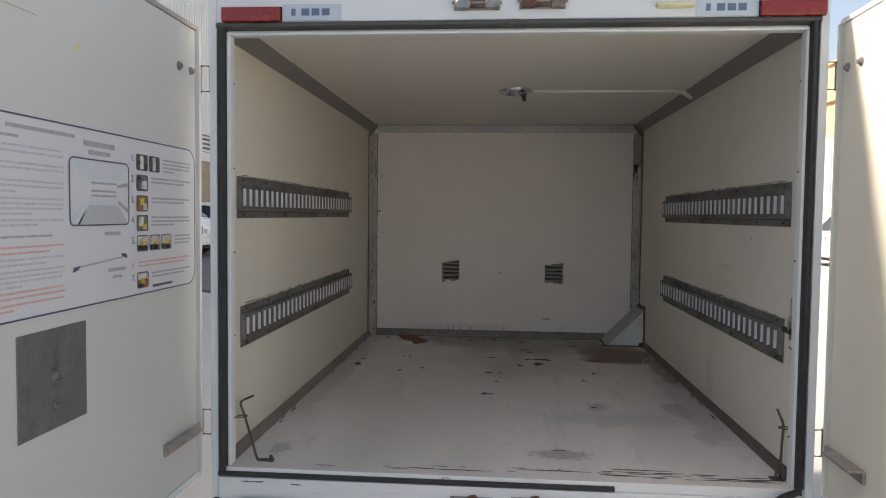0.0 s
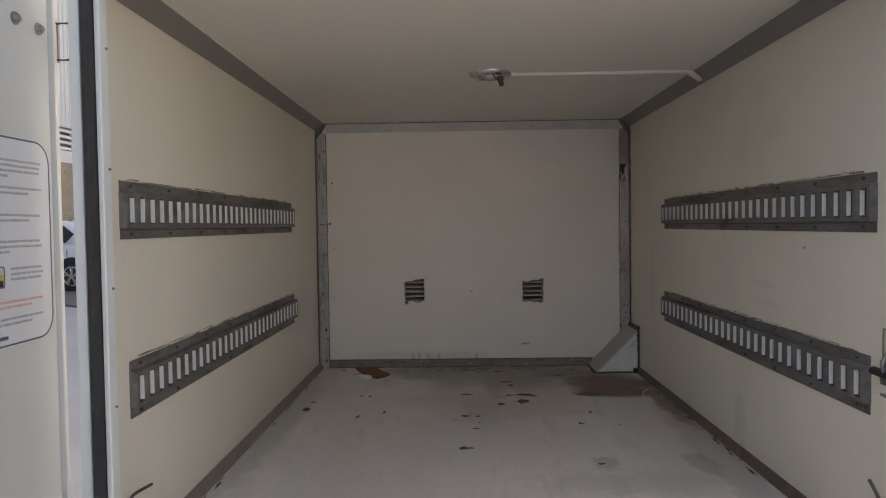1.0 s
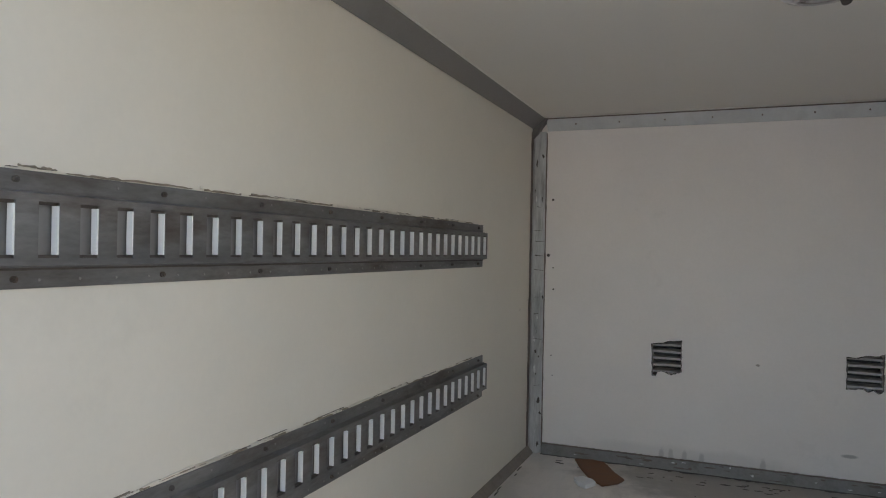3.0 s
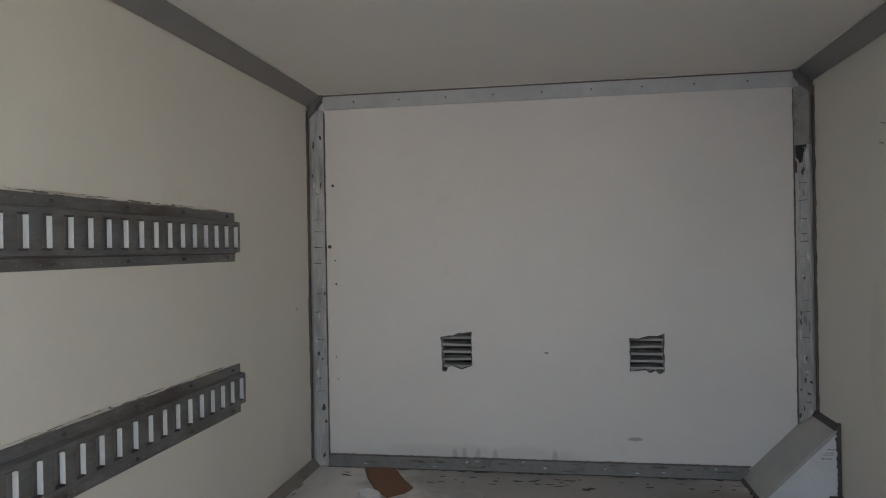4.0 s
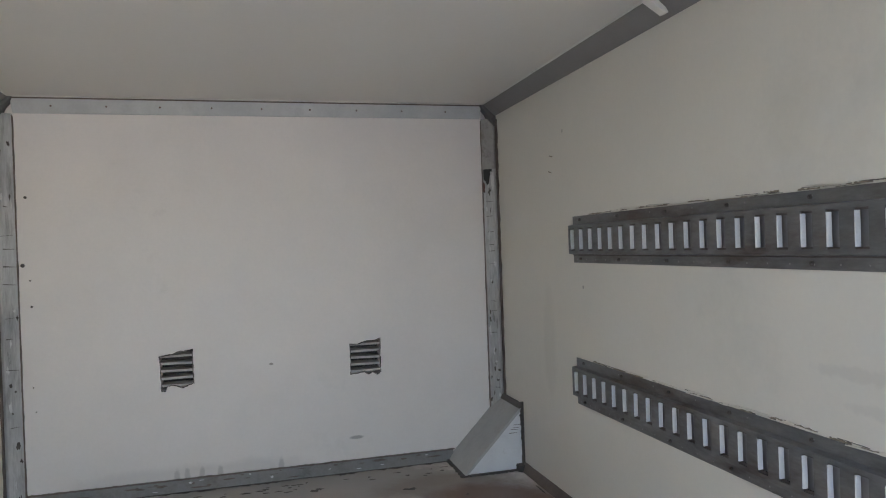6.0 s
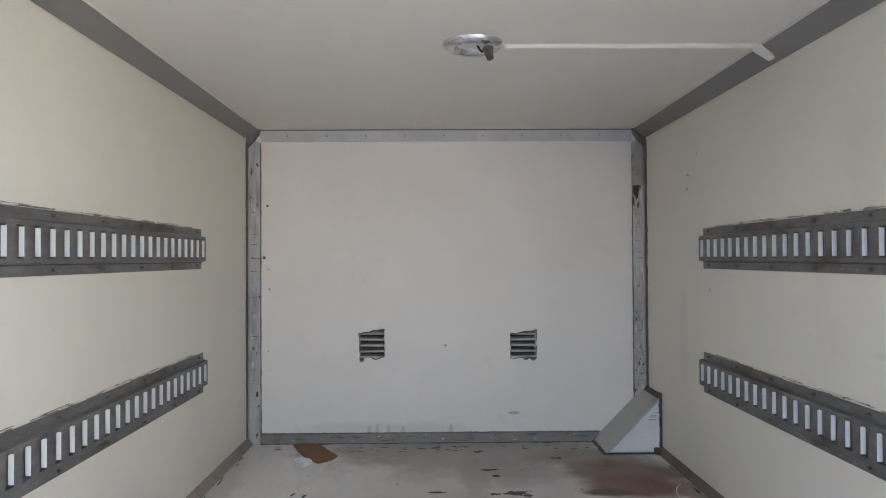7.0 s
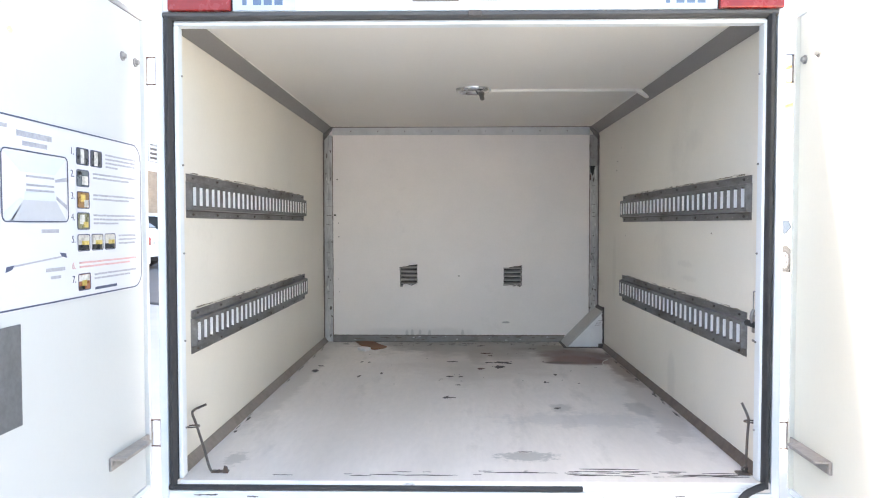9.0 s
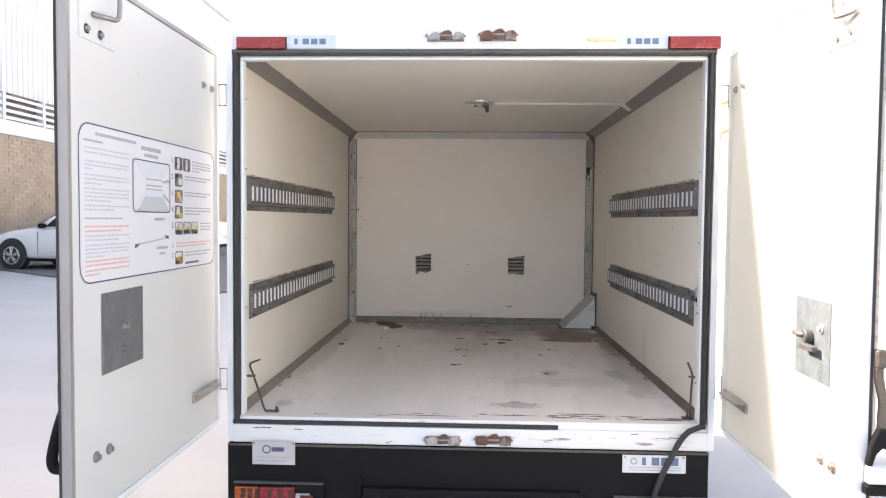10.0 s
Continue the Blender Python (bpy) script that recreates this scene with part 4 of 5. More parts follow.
lt = thing("wall_latch", (XR, 2.035, 1.09), "small steel latch with a thin wire loop on the wall", "latch")
part("base_plate", box(XR - 0.003, XR, 2.012, 2.058, 1.055, 1.105, 0.001), STEEL, lt)
part("bolt_body", cyl((XR - 0.012, 2.01, 1.082), (XR - 0.012, 2.065, 1.082), 0.009, 10), DARK, lt)
part("lever", tube(curve_points([(XR - 0.016, 2.02, 1.085), (XR - 0.022, 2.016, 1.105), (XR - 0.016, 2.014, 1.125)]), 0.004, 6), STEEL, lt)
part("wire_loop", tube(curve_points([(XR - 0.004, 2.045, 1.10), (XR - 0.004, 2.044, 1.165), (XR - 0.004, 2.038, 1.172), (XR - 0.004, 2.018, 1.170)]), 0.0016, 6), STEEL, lt)
part("lower_slot", box(XR - 0.003, XR, 2.015, 2.055, 1.030, 1.036), STEEL, lt)

# ---- the rear frame round the opening ----
fr = thing("rear_frame", (0.02, YF, 0.6), "white steel rear frame of the cargo box, paint chipped along the sill", "frame", kind="structure")
LL, LR, LT = -0.755, 0.800, 1.889      # inner lip
SL, SR, ST = -0.788, 0.830, 1.921      # outer edge of the seal
FY, S0, S1 = 1.945, 0.577, 0.640       # face of the frame, foot and top of the sill
part("jamb", box(OUTL, SL, FY, YF + 0.03, S0, OUTZ, 0.003, seg=2), WHITE, fr)
part("jamb", box(SR, OUTR, FY, YF + 0.03, S0, OUTZ, 0.003, seg=2), WHITE, fr)
part("header", box(SL, SR, FY, YF + 0.03, ST, OUTZ, 0.003, seg=2), WHITE, fr)
part("sill", box(SL, SR, FY - 0.004, YF + 0.03, S0, S1, 0.003, seg=2), SILLW, fr, "scuffed white sill")
part("rebate", box(SL, LL - 0.004, YF - 0.002, YF + 0.012, S1, ST), WHITE, fr)
part("rebate", box(LR + 0.004, SR, YF - 0.002, YF + 0.012, S1, ST), WHITE, fr)
part("rebate", box(LL - 0.004, LR + 0.004, YF - 0.002, YF + 0.012, LT + 0.003, ST), WHITE, fr)
part("sill_step", box(LL - 0.004, LR + 0.004, YF - 0.022, YF + 0.02, S1, ZF - 0.001, 0.002), SILLW, fr)
part("lip", box(LL - 0.011, LL, YF - 0.012, YF + 0.022, ZF + 0.001, LT, 0.002), WHITE, fr)
part("lip", box(LR, LR + 0.011, YF - 0.012, YF + 0.022, ZF + 0.001, LT, 0.002), WHITE, fr)
part("lip", box(LL - 0.011, LR + 0.011, YF - 0.012, YF + 0.022, LT, LT + 0.009, 0.002), WHITE, fr)
for k, (a, b, z, tilt) in enumerate(((-0.720, -0.655, 0.628, 0.001), (-0.575, -0.545, 0.625, -0.001), (-0.258, -0.236, 0.584, 0.006), (0.575, 0.600, 0.630, 0.002), (0.700, 0.735, 0.622, -0.003))):
    part("scrape", prism([(u, v + tilt * (u - a) / (b - a)) for u, v in band(a, b, z, z + 0.0015, 12, 0.0016, 0.0016, 80 + k)], "y", FY - 0.0048, FY - 0.004), GRIME_SHADE, fr)
for i in range(5):
    z = 0.80 + i * 0.24
    bolt((LL, YF + 0.012, z), (1, 0, 0), 0.0018, fr, STEEL, "screw")
    bolt((LR, YF + 0.012, z), (-1, 0, 0), 0.0018, fr, STEEL, "screw")

sl = thing("door_seal", (LL - 0.02, FY, S1), "black rubber door seal round the opening, torn off at one corner", "seal")
for xa in (SL + 0.012, SR - 0.013):
    part("seal_side", prism([(xa - 0.010, YF), (xa - 0.010, FY + 0.004), (xa - 0.006, FY - 0.008), (xa + 0.003, FY - 0.008), (xa + 0.009, FY + 0.006), (xa + 0.009, YF)], "z", S1 + (0.003 if xa < 0 else 0.013), ST - 0.010, 0.001), RUBBER, sl)
part("seal_top", prism([(YF, ST - 0.018), (FY + 0.004, ST - 0.017), (FY - 0.008, ST - 0.013), (FY - 0.008, ST - 0.004), (FY + 0.004, ST), (YF, ST)], "x", SL, SR, 0.001), DUSTR, sl, "dusty grey top length")
part("seal_bottom", prism([(YF - 0.022, S1 + 0.001), (FY, S1 + 0.001), (FY - 0.006, S1 + 0.003), (FY - 0.006, S1 + 0.012), (YF - 0.022, S1 + 0.016)], "x", SL, 0.329, 0.001), RUBBER, sl)
part("joint_clip", box(0.020, 0.056, FY - 0.012, FY + 0.02, ST - 0.017, ST - 0.002, 0.002), GRIME_SHADE, sl)
part("loose_strip", tube(curve_points([(0.817, FY + 0.010, 0.664), (0.805, FY - 0.008, 0.662), (0.781, FY - 0.016, 0.656), (0.755, FY - 0.020, 0.643), (0.728, FY - 0.024, 0.609), (0.703, FY - 0.028, 0.561), (0.675, FY - 0.030, 0.504), (0.648, FY - 0.032, 0.432), (0.630, FY - 0.032, 0.36), (0.618, FY - 0.030, 0.30)], 6), 0.0095, 8), RUBBER, sl, "loose seal strip hanging over the bumper", smooth=True)


def keeper(x0, x1, z0, z1, mat):
    """A rusty two-lobed keeper for the locking bars."""
    y = FY - (0.004 if z1 < 1 else 0.0)
    k = thing("lock_keeper", ((x0 + x1) / 2, y, z0), "rusty steel keeper for the door locking bars", "keeper", "lock keepers")
    zc, h = (z0 + z1) / 2, (z1 - z0) / 2
    part("base_plate", box(x0, x1, y - 0.004, y, zc - h * 0.75, zc + h * 0.6, 0.001), STEEL, k)
    for a, b in ((x0 + 0.003, x0 + 0.040), (x1 - 0.040, x1 - 0.003)):
        m = (a + b) / 2
        pr = [(a, zc - h * 0.7), (b, zc - h * 0.75), (b + 0.004, zc + h * 0.2), (m + 0.008, zc + h * 0.75), (m - 0.010, zc + h * 0.6), (a, zc + h * 0.2)]
        part("lug", prism(pr, "y", y - 0.020, y - 0.004, 0.003), mat, k)
    part("cam_bar", prism([(x0 + 0.030, zc + h * 0.1), (x0 + 0.044, zc - h * 0.5), (x1 - 0.044, zc - h * 0.5), (x1 - 0.030, zc + h * 0.1), ((x0 + x1) / 2 + 0.012, zc + h), ((x0 + x1) / 2 - 0.004, zc + h * 0.9)], "y", y - 0.014, y - 0.004, 0.002), RUSTY, k, "rusted middle lug")
    part("pin", cyl((x0 - 0.006, y - 0.012, zc + h * 0.15), (x1 + 0.006, y - 0.012, zc + h * 0.05), 0.0042, 8), STEEL, k)
    return k


keeper(-0.126, -0.004, 1.940, 1.982, STEEL)
keeper(0.049, 0.171, 1.941, 1.987, RUSTY)
keeper(-0.122, -0.004, 0.579, 0.621, KEEPG)
keeper(0.047, 0.170, 0.582, 0.625, RUSTY)

# marker lights and pale blue tapes on the header
for s, (r0, r1), (t0, t1) in ((1, (-0.769, -0.604), (-0.602, -0.435)), (-1, (0.674, 0.838), (0.511, 0.672))):
    ml = thing("marker_light", ((r0 + r1) / 2, FY, 1.920), "red marker light on the white header", "marker light", "marker lights")
    part("lens", box(r0, r1, FY - 0.018, FY, 1.920, 1.959, 0.004, seg=2), RED, ml)
    part("base", box(r0 - 0.003, r1 + 0.003, FY - 0.004, FY, 1.9215, 1.962, 0.001), BLACK, ml)
    tp = thing("header_tape", ((t0 + t1) / 2, FY, 1.920), "pale blue tape with blue printed blocks", "tape", "header tapes")
    part("backing", box(t0, t1, FY - 0.002, FY, 1.924, 1.968), TAG, tp)
    w = (t1 - t0)
    for i in range(4):
        a = t0 + w * (0.16 + 0.17 * i)
        part("print_bar", box(a, a + w * (0.07 if i == 0 else 0.13), FY - 0.003, FY - 0.002, 1.937, 1.956), INK, tp)
am = thing("marker_light", (0.457, FY, 1.945), "small faded yellow marker light with a cracked lens", "marker light", "marker lights")
part("lens", box(0.406, 0.506, FY - 0.016, FY, 1.945, 1.960, 0.004), AMBERP, am)

# ---- black bumper panel with its plates and lamps ----
bp = thing("rear_bumper", (0.02, 1.95, 0.25), "black plastic rear bumper panel under the cargo box", "bumper")
part("panel", box(OUTL + 0.004, OUTR - 0.018, 1.935, 2.02, 0.25, 0.575, 0.004), BLACK, bp)
part("step", box(-0.335, 0.41, 1.905, 1.935, 0.26, 0.435, 0.006), BLACK, bp)
part("top_strip", box(OUTL + 0.006, OUTR - 0.020, 1.930, 1.935, 0.568, 0.575), GRIME_SHADE, bp)
part("upright", box(-0.348, -0.340, 1.915, 1.935, 0.27, 0.468), BLACK, bp)
for s, x0 in ((1, -0.780), (-1, 0.826)):
    tl = thing("tail_lamp", (x0, 1.93, 0.28), "truck tail lamp with amber, red and clear sections", "tail lamp", "tail lamps")
    zt = 0.441 if s == 1 else 0.418
    part("housing", box(min(x0, x0 + s * 0.31), max(x0, x0 + s * 0.31), 1.922, 1.935, 0.29, zt, 0.003), BLACK, tl)
    part("rim", box(min(x0, x0 + s * 0.31), max(x0, x0 + s * 0.31), 1.916, 1.935, zt, zt + 0.005, 0.001), DUSTR, tl, "dusty rim of the housing")
    for a, b, m in ((0.006, 0.088, ORANGE), (0.092, 0.212, REDD), (0.216, 0.265, CLEAR)):
        top = zt - 0.010 - (0.02 if m is CLEAR else 0)
        ls = part("lens", box(min(x0 + s * a, x0 + s * b), max(x0 + s * a, x0 + s * b), 1.910, 1.922, 0.30, top, 0.003, seg=2), m, tl, {ORANGE: "amber lens", REDD: "dark red lens", CLEAR: "dull clear lens"}[m])
        # dark moulded ribs over the lens
        for k in range(3):
            xa = x0 + s * (a + (b - a) * (0.18 + 0.30 * k))
            xb = xa + s * 0.018
            part("rib", prism([(min(xa, xb), 0.302), (max(xa, xb) - 0.010, 0.302), (max(xa, xb) + 0.006, top - 0.004), (min(xa, xb) + 0.008, top - 0.004)], "y", 1.9088, 1.9102), LENSD, ls)
for i, (x0, x1, z0, z1, lab) in enumerate(((-0.717, -0.569, 0.505, 0.586, "small white maker's plate with grey printed bars"), (0.544, 0.755, 0.505, 0.565, "white maker's plate with a round mark and blue blocks"))):
    mp = thing("maker_plate", ((x0 + x1) / 2, 1.93, z0), lab, "plate", "maker plates")
    part("plate", box(x0, x1, 1.926, 1.930, z0, z1, 0.001), PLATEG if i == 0 else PAPERW, mp)
    w, h = x1 - x0, z1 - z0
    cxm = x0 + w * (0.34 if i == 0 else 0.18)
    czm = z0 + h * 0.66
    part("round_mark", tube([(cxm + h * 0.16 * math.cos(a), 1.9255, czm + h * 0.16 * math.sin(a)) for a in np.linspace(0, math.tau, 16, False)], 0.0022, 6, True), NAVY if i == 0 else TEXT, mp)
    if i == 0:
        part("print_bar", box(x0 + w * 0.46, x0 + w * 0.74, 1.925, 1.926, czm - h * 0.09, czm + h * 0.09), NAVY, mp)
    else:
        for k in range(4):
            a = x0 + w * (0.31 + 0.15 * k)
            part("print_bar", box(a, a + w * (0.06 if k == 0 else 0.12), 1.925, 1.926, czm - h * 0.22, czm + h * 0.22), INK, mp)
    for k in range(2):
        part("print_line", box(x0 + w * 0.1, x0 + w * (0.92 - 0.12 * k * (1 - i)), 1.925, 1.926, z0 + h * (0.30 - 0.15 * k), z0 + h * (0.34 - 0.15 * k)), TEXT, mp)
    for sx in (0.04, 0.96):
        bolt((x0 + w * sx, 1.926, z1 - h * 0.1), (0, -1, 0), 0.0025, mp, STEEL, "screw")

# chassis and rear wheels that carry the box
ch = thing("truck_chassis", (0, 3, 0), "dark steel chassis with rear wheels under the cargo box", "chassis")
for x in (-0.42, 0.42):
    part("chassis_beam", box(x - 0.04, x + 0.04, 2.03, 4.25, 0.44, 0.598, 0.004), BLACK, ch)
part("axle", cyl((-0.72, 3.3, 0.31), (0.72, 3.3, 0.31), 0.05, 14), BLACK, ch)
for x in (-0.70, 0.70):
    w = part("wheel", cyl((x - 0.09, 3.3, 0.31), (x + 0.09, 3.3, 0.31), 0.31, 36, bevel=0.025), TYRE, ch)
    part("rim", cyl((x - 0.095, 3.3, 0.31), (x + 0.095, 3.3, 0.31), 0.19, 24, bevel=0.01), RIM, w)
part("spring_block", box(-0.46, 0.46, 3.2, 3.4, 0.34, 0.45, 0.01), BLACK, ch)


# ---- the two rear doors, swung open square to the box ----
HINGE_Y, DZ0, DZ1 = 1.966, 0.630, 1.919


def rear_door(name, x, s, liner, label, EDGE_Y):
    """A door leaf: x is its inner face, s points from that face away from the opening."""
    d = thing(name, (x, HINGE_Y, DZ0), label, "door", kind="structure")

    def bx(a, b, y0, y1, z0, z1, bevel=0.0, seg=1):
        return box(min(x + s * a, x + s * b), max(x + s * a, x + s * b), y0, y1, z0, z1, bevel, seg=seg)

    part("leaf", bx(0.004, 0.022, EDGE_Y, HINGE_Y, DZ0, DZ1, 0.004, 2), WHITE, d, "white painted outer leaf")
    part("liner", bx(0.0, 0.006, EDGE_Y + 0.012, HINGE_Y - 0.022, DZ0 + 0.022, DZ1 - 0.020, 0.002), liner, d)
    part("edge_trim", prism([(x - s * 0.001, EDGE_Y + 0.010), (x - s * 0.001, EDGE_Y - 0.003), (x + s * 0.023, EDGE_Y - 0.003), (x + s * 0.023, EDGE_Y + 0.010), (x + s * 0.0215, EDGE_Y + 0.010), (x + s * 0.0215, EDGE_Y), (x + s * 0.001, EDGE_Y), (x + s * 0.001, EDGE_Y + 0.010)], "z", DZ0 + 0.002, DZ1 - 0.002), ALU if s < 0 else WHITE, d, "aluminium edge trim" if s < 0 else "white edge trim")
    part("edge_seal", prism([(x + s * 0.021, EDGE_Y - 0.004), (x + s * 0.027, EDGE_Y - 0.005), (x + s * 0.028, EDGE_Y + 0.006), (x + s * 0.023, EDGE_Y + 0.012), (x + s * 0.023, EDGE_Y - 0.003)], "z", DZ0 + 0.004, DZ1 - 0.004), RUBBER, d, "black rubber edge seal")
    for z0, z1 in ((DZ0 + 0.004, DZ0 + 0.020), (DZ1 - 0.018, DZ1 - 0.004)):
        part("border_strip", bx(-0.002, 0.005, EDGE_Y + 0.011, HINGE_Y - 0.004, z0, z1, 0.0015), ALU if s < 0 and z0 > 1 else WHITE, d)
    part("border_strip", bx(-0.009, 0.005, HINGE_Y - 0.016, HINGE_Y - 0.004, DZ0 + 0.020, DZ1 - 0.018, 0.0015), liner, d)
    # bolts that hold the outer hardware
    for y, z in ((1.842, 1.782), (1.914, 1.782), (EDGE_Y + 0.099, 0.786), (EDGE_Y + 0.159, 0.786), (EDGE_Y + 0.075, 1.776), (EDGE_Y + 0.135, 1.776)):
        bolt((x, y, z), (-s, 0, 0), 0.0078 if z > 1 else 0.0090, d, STEEL)
    # hinge loops at the top and straps at the bottom
    xj = OUTL if s < 0 else OUTR
    for z in (1.770, 0.791):
        h = part("hinge", tube([(xj + s * 0.001, 1.962, z - 0.036), (x - s * 0.004, 1.962, z - 0.036), (x - s * 0.004, 1.962, z + 0.036), (xj + s * 0.001, 1.962, z + 0.036)], 0.0060, 6, True), RUSTY, d, "steel hinge loop with rust")
        part("pin", cyl((x - s * 0.004, 1.972, z - 0.038), (x - s * 0.004, 1.972, z + 0.038), 0.0045, 8), ZINC, h)
    st = part("hinge_strap", prism([(1.738, 0.762), (1.968, 0.760), (1.978, 0.790), (1.738, 0.794)], "x", min(x, x - s * 0.008), max(x, x - s * 0.008), 0.0015), STRAP, d, "dull brownish hinge strap")
    part("strap_ledge", bx(-0.042, -0.006, 1.741, 1.89, 0.788, 0.794, 0.001), STRAP, st)
    bolt((x - s * 0.008, 1.83, 0.777), (-s, 0, 0), 0.007, d, STEEL)
    # grab hook near the free edge, high up
    part("hook_plate", bx(-0.003, 0.0, EDGE_Y + 0.045, EDGE_Y + 0.200, 1.752, 1.905, 0.001), liner, d)
    hy, out = (EDGE_Y + 0.170, 0.032) if s < 0 else (EDGE_Y + 0.120, 0.024)
    part("grab_hook", tube(curve_points([(x - s * 0.003, hy, 1.893), (x - s * (out - 0.002), hy, 1.883), (x - s * out, hy, 1.838), (x - s * (out - 0.002), hy - 0.008, 1.820), (x - s * (out - 0.004), hy - 0.030, 1.814), (x - s * 0.006, hy - 0.075, 1.814)], 4), 0.006, 8), STEEL, d, "bent steel grab hook", smooth=True)
    # outer locking bar and its lever
    off, thick = (0.034, 0.009) if s < 0 else (0.052, 0.011)
    bar = part("locking_bar", cyl((x + s * off, EDGE_Y + 0.05, DZ0 - 0.02), (x + s * off, EDGE_Y + 0.05, DZ1 + 0.03), thick, 10), STEEL, d)
    for z, h, m in ((0.70, 0.02, STEEL), (1.02, 0.02, STEEL), (1.81, 0.045, WHITE)):
        part("bar_bracket", bx(0.022, off + 0.014, EDGE_Y + 0.025, EDGE_Y + 0.075, z - h, z + h, 0.003), m, bar)
    return d


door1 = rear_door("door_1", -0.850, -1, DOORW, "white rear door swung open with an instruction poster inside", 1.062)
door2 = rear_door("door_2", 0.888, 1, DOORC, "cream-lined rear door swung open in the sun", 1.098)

# plates, handles and levers of the doors
pl = part("lock_plate", box(-0.850, -0.8475, 1.190, 1.402, 0.972, 1.168, 0.001), DKZINC, door1, "dull zinc lock plate")
bolt((-0.8475, 1.297, 1.076), (1, 0, 0), 0.010, door1, STEEL)
bolt((-0.8475, 1.297, 1.018), (1, 0, 0), 0.006, door1, STEEL)
part("spot_mark", prism(ragged(1.39, 1.725, 0.012, 0.008, 9, 0.3, 3), "x", -0.850, -0.8494), AMBERP, door1)
part("lever", tube(curve_points([(-0.868, 1.081, 0.935), (-0.884, 1.081, 0.900), (-0.906, 1.086, 0.830), (-0.909, 1.086, 0.795), (-0.896, 1.086, 0.782), (-0.862, 1.081, 0.800)], 5), 0.0125, 8), BLACK, door1, "black lever handle on the outer side", smooth=True)
part("lever_hub", box(-0.888, -0.872, 1.068, 1.106, 0.93, 0.985, 0.004), STEEL, door1)
p2 = part("lock_plate", box(0.8855, 0.888, 1.226, 1.414, 0.967, 1.164, 0.001), SPANGLE, door2, "bright zinc lock plate")
part("inner_lever", tube(curve_points([(0.883, 1.325, 1.074), (0.867, 1.330, 1.074), (0.863, 1.345, 1.073), (0.863, 1.368, 1.075)], 4), 0.0065, 8), DKSTEEL, door2, "steel inside lever", smooth=True)
part("lever_hub", cyl((0.8855, 1.325, 1.072), (0.867, 1.325, 1.072), 0.016, 14, bevel=0.002), DKSTEEL, door2)
part("lever_tab", box(0.863, 0.877, 1.270, 1.340, 1.040, 1.054, 0.002), DKSTEEL, door2)
bolt((0.8855, 1.27, 1.098), (-1, 0, 0), 0.008, door2, ZINC)
hp = part("hasp", prism([(0.915, 1.044), (0.933, 1.044), (0.934, 1.022), (0.944, 0.967), (0.943, 0.910), (0.924, 0.909), (0.926, 0.967), (0.915, 1.022)], "y", 1.083, 1.095, 0.003), RODM, door2, "dark rusty hasp of the locking bar")
part("hasp_head", box(0.914, 0.936, 1.077, 1.099, 1.042, 1.082, 0.004), RODM, hp)
lv = part("lever", prism([(0.924, 0.914), (0.944, 0.912), (0.962, 0.882), (0.971, 0.834), (0.96, 0.830), (0.949, 0.860), (0.935, 0.872), (0.921, 0.858), (0.912, 0.830), (0.901, 0.832), (0.909, 0.880)], "y", 1.077, 1.093, 0.003), BLACK, door2, "black forked lever on the outer side")
part("lever_guard", box(0.903, 0.972, 1.075, 1.095, 0.792, 0.832, 0.004), WHITE, lv, "pale guard")
part("lever_foot", box(0.899, 0.977, 1.073, 1.097, 0.768, 0.792, 0.004), BLACK, lv)

# the sunlit door stands a touch less than square
door2.rotation_euler = (0, 0, radians(-1.5))

# ---- the instruction poster on the open door ----
PX, PY0, PW, PZ1, PH = -0.8495, 1.096, 0.838, 1.568, 0.374
po = thing("instruction_poster", (PX, PY0 + PW / 2, PZ1 - PH), "white laminated instruction poster with a dark rounded border", "poster")


def rounded(y0, y1, z0, z1, r, n=6):
    out = []
    for cy, cz, a in ((y1 - r, z1 - r, 0), (y0 + r, z1 - r, 90), (y0 + r, z0 + r, 180), (y1 - r, z0 + r, 270)):
        out += [(cy + r * math.cos(radians(a + 90 * k / n)), cz + r * math.sin(radians(a + 90 * k / n))) for k in range(n + 1)]
    return out


def pu(u):
    return PY0 + PW * u


def pv(v):
    return PZ1 - PH * v


def border(y0, y1, z0, z1, r, w, lay, name, mat, parent):
    o, i = rounded(y0, y1, z0, z1, r), rounded(y0 + w, y1 - w, z0 + w, z1 - w, max(0.002, r - w))
    bm = bmesh.new()
    n = len(o)
    for x in (lay, lay + 0.0006):
        vo, vi = [bm.verts.new((x, *p)) for p in o], [bm.verts.new((x, *p)) for p in i]
        for k in range(n):
            bm.faces.new((vo[k], vo[(k + 1) % n], vi[(k + 1) % n], vi[k]))
    return part(name, bm, mat, parent)


def pbar(name, u0, u1, v0, v1, mat, lay=0.0012, parent=None, label=""):
    return part(name, box(PX + lay, PX + lay + 0.0004, pu(u0), pu(u1), pv(v1), pv(v0)), mat, parent or po, label)


part("sheet", prism(rounded(PY0, PY0 + PW, PZ1 - PH, PZ1, 0.045), "x", PX, PX + 0.001), PAPERW, po)
border(PY0 + 0.002, PY0 + PW - 0.002, PZ1 - PH + 0.002, PZ1 - 0.002, 0.043, 0.0034, PX + 0.0011, "border", NAVY, po)
pbar("print_bar", 0.09, 0.33, 0.055, 0.075, TEXT)
pbar("print_bar", 0.03, 0.13, 0.106, 0.120, TEXT)
rnd = random.Random(21)


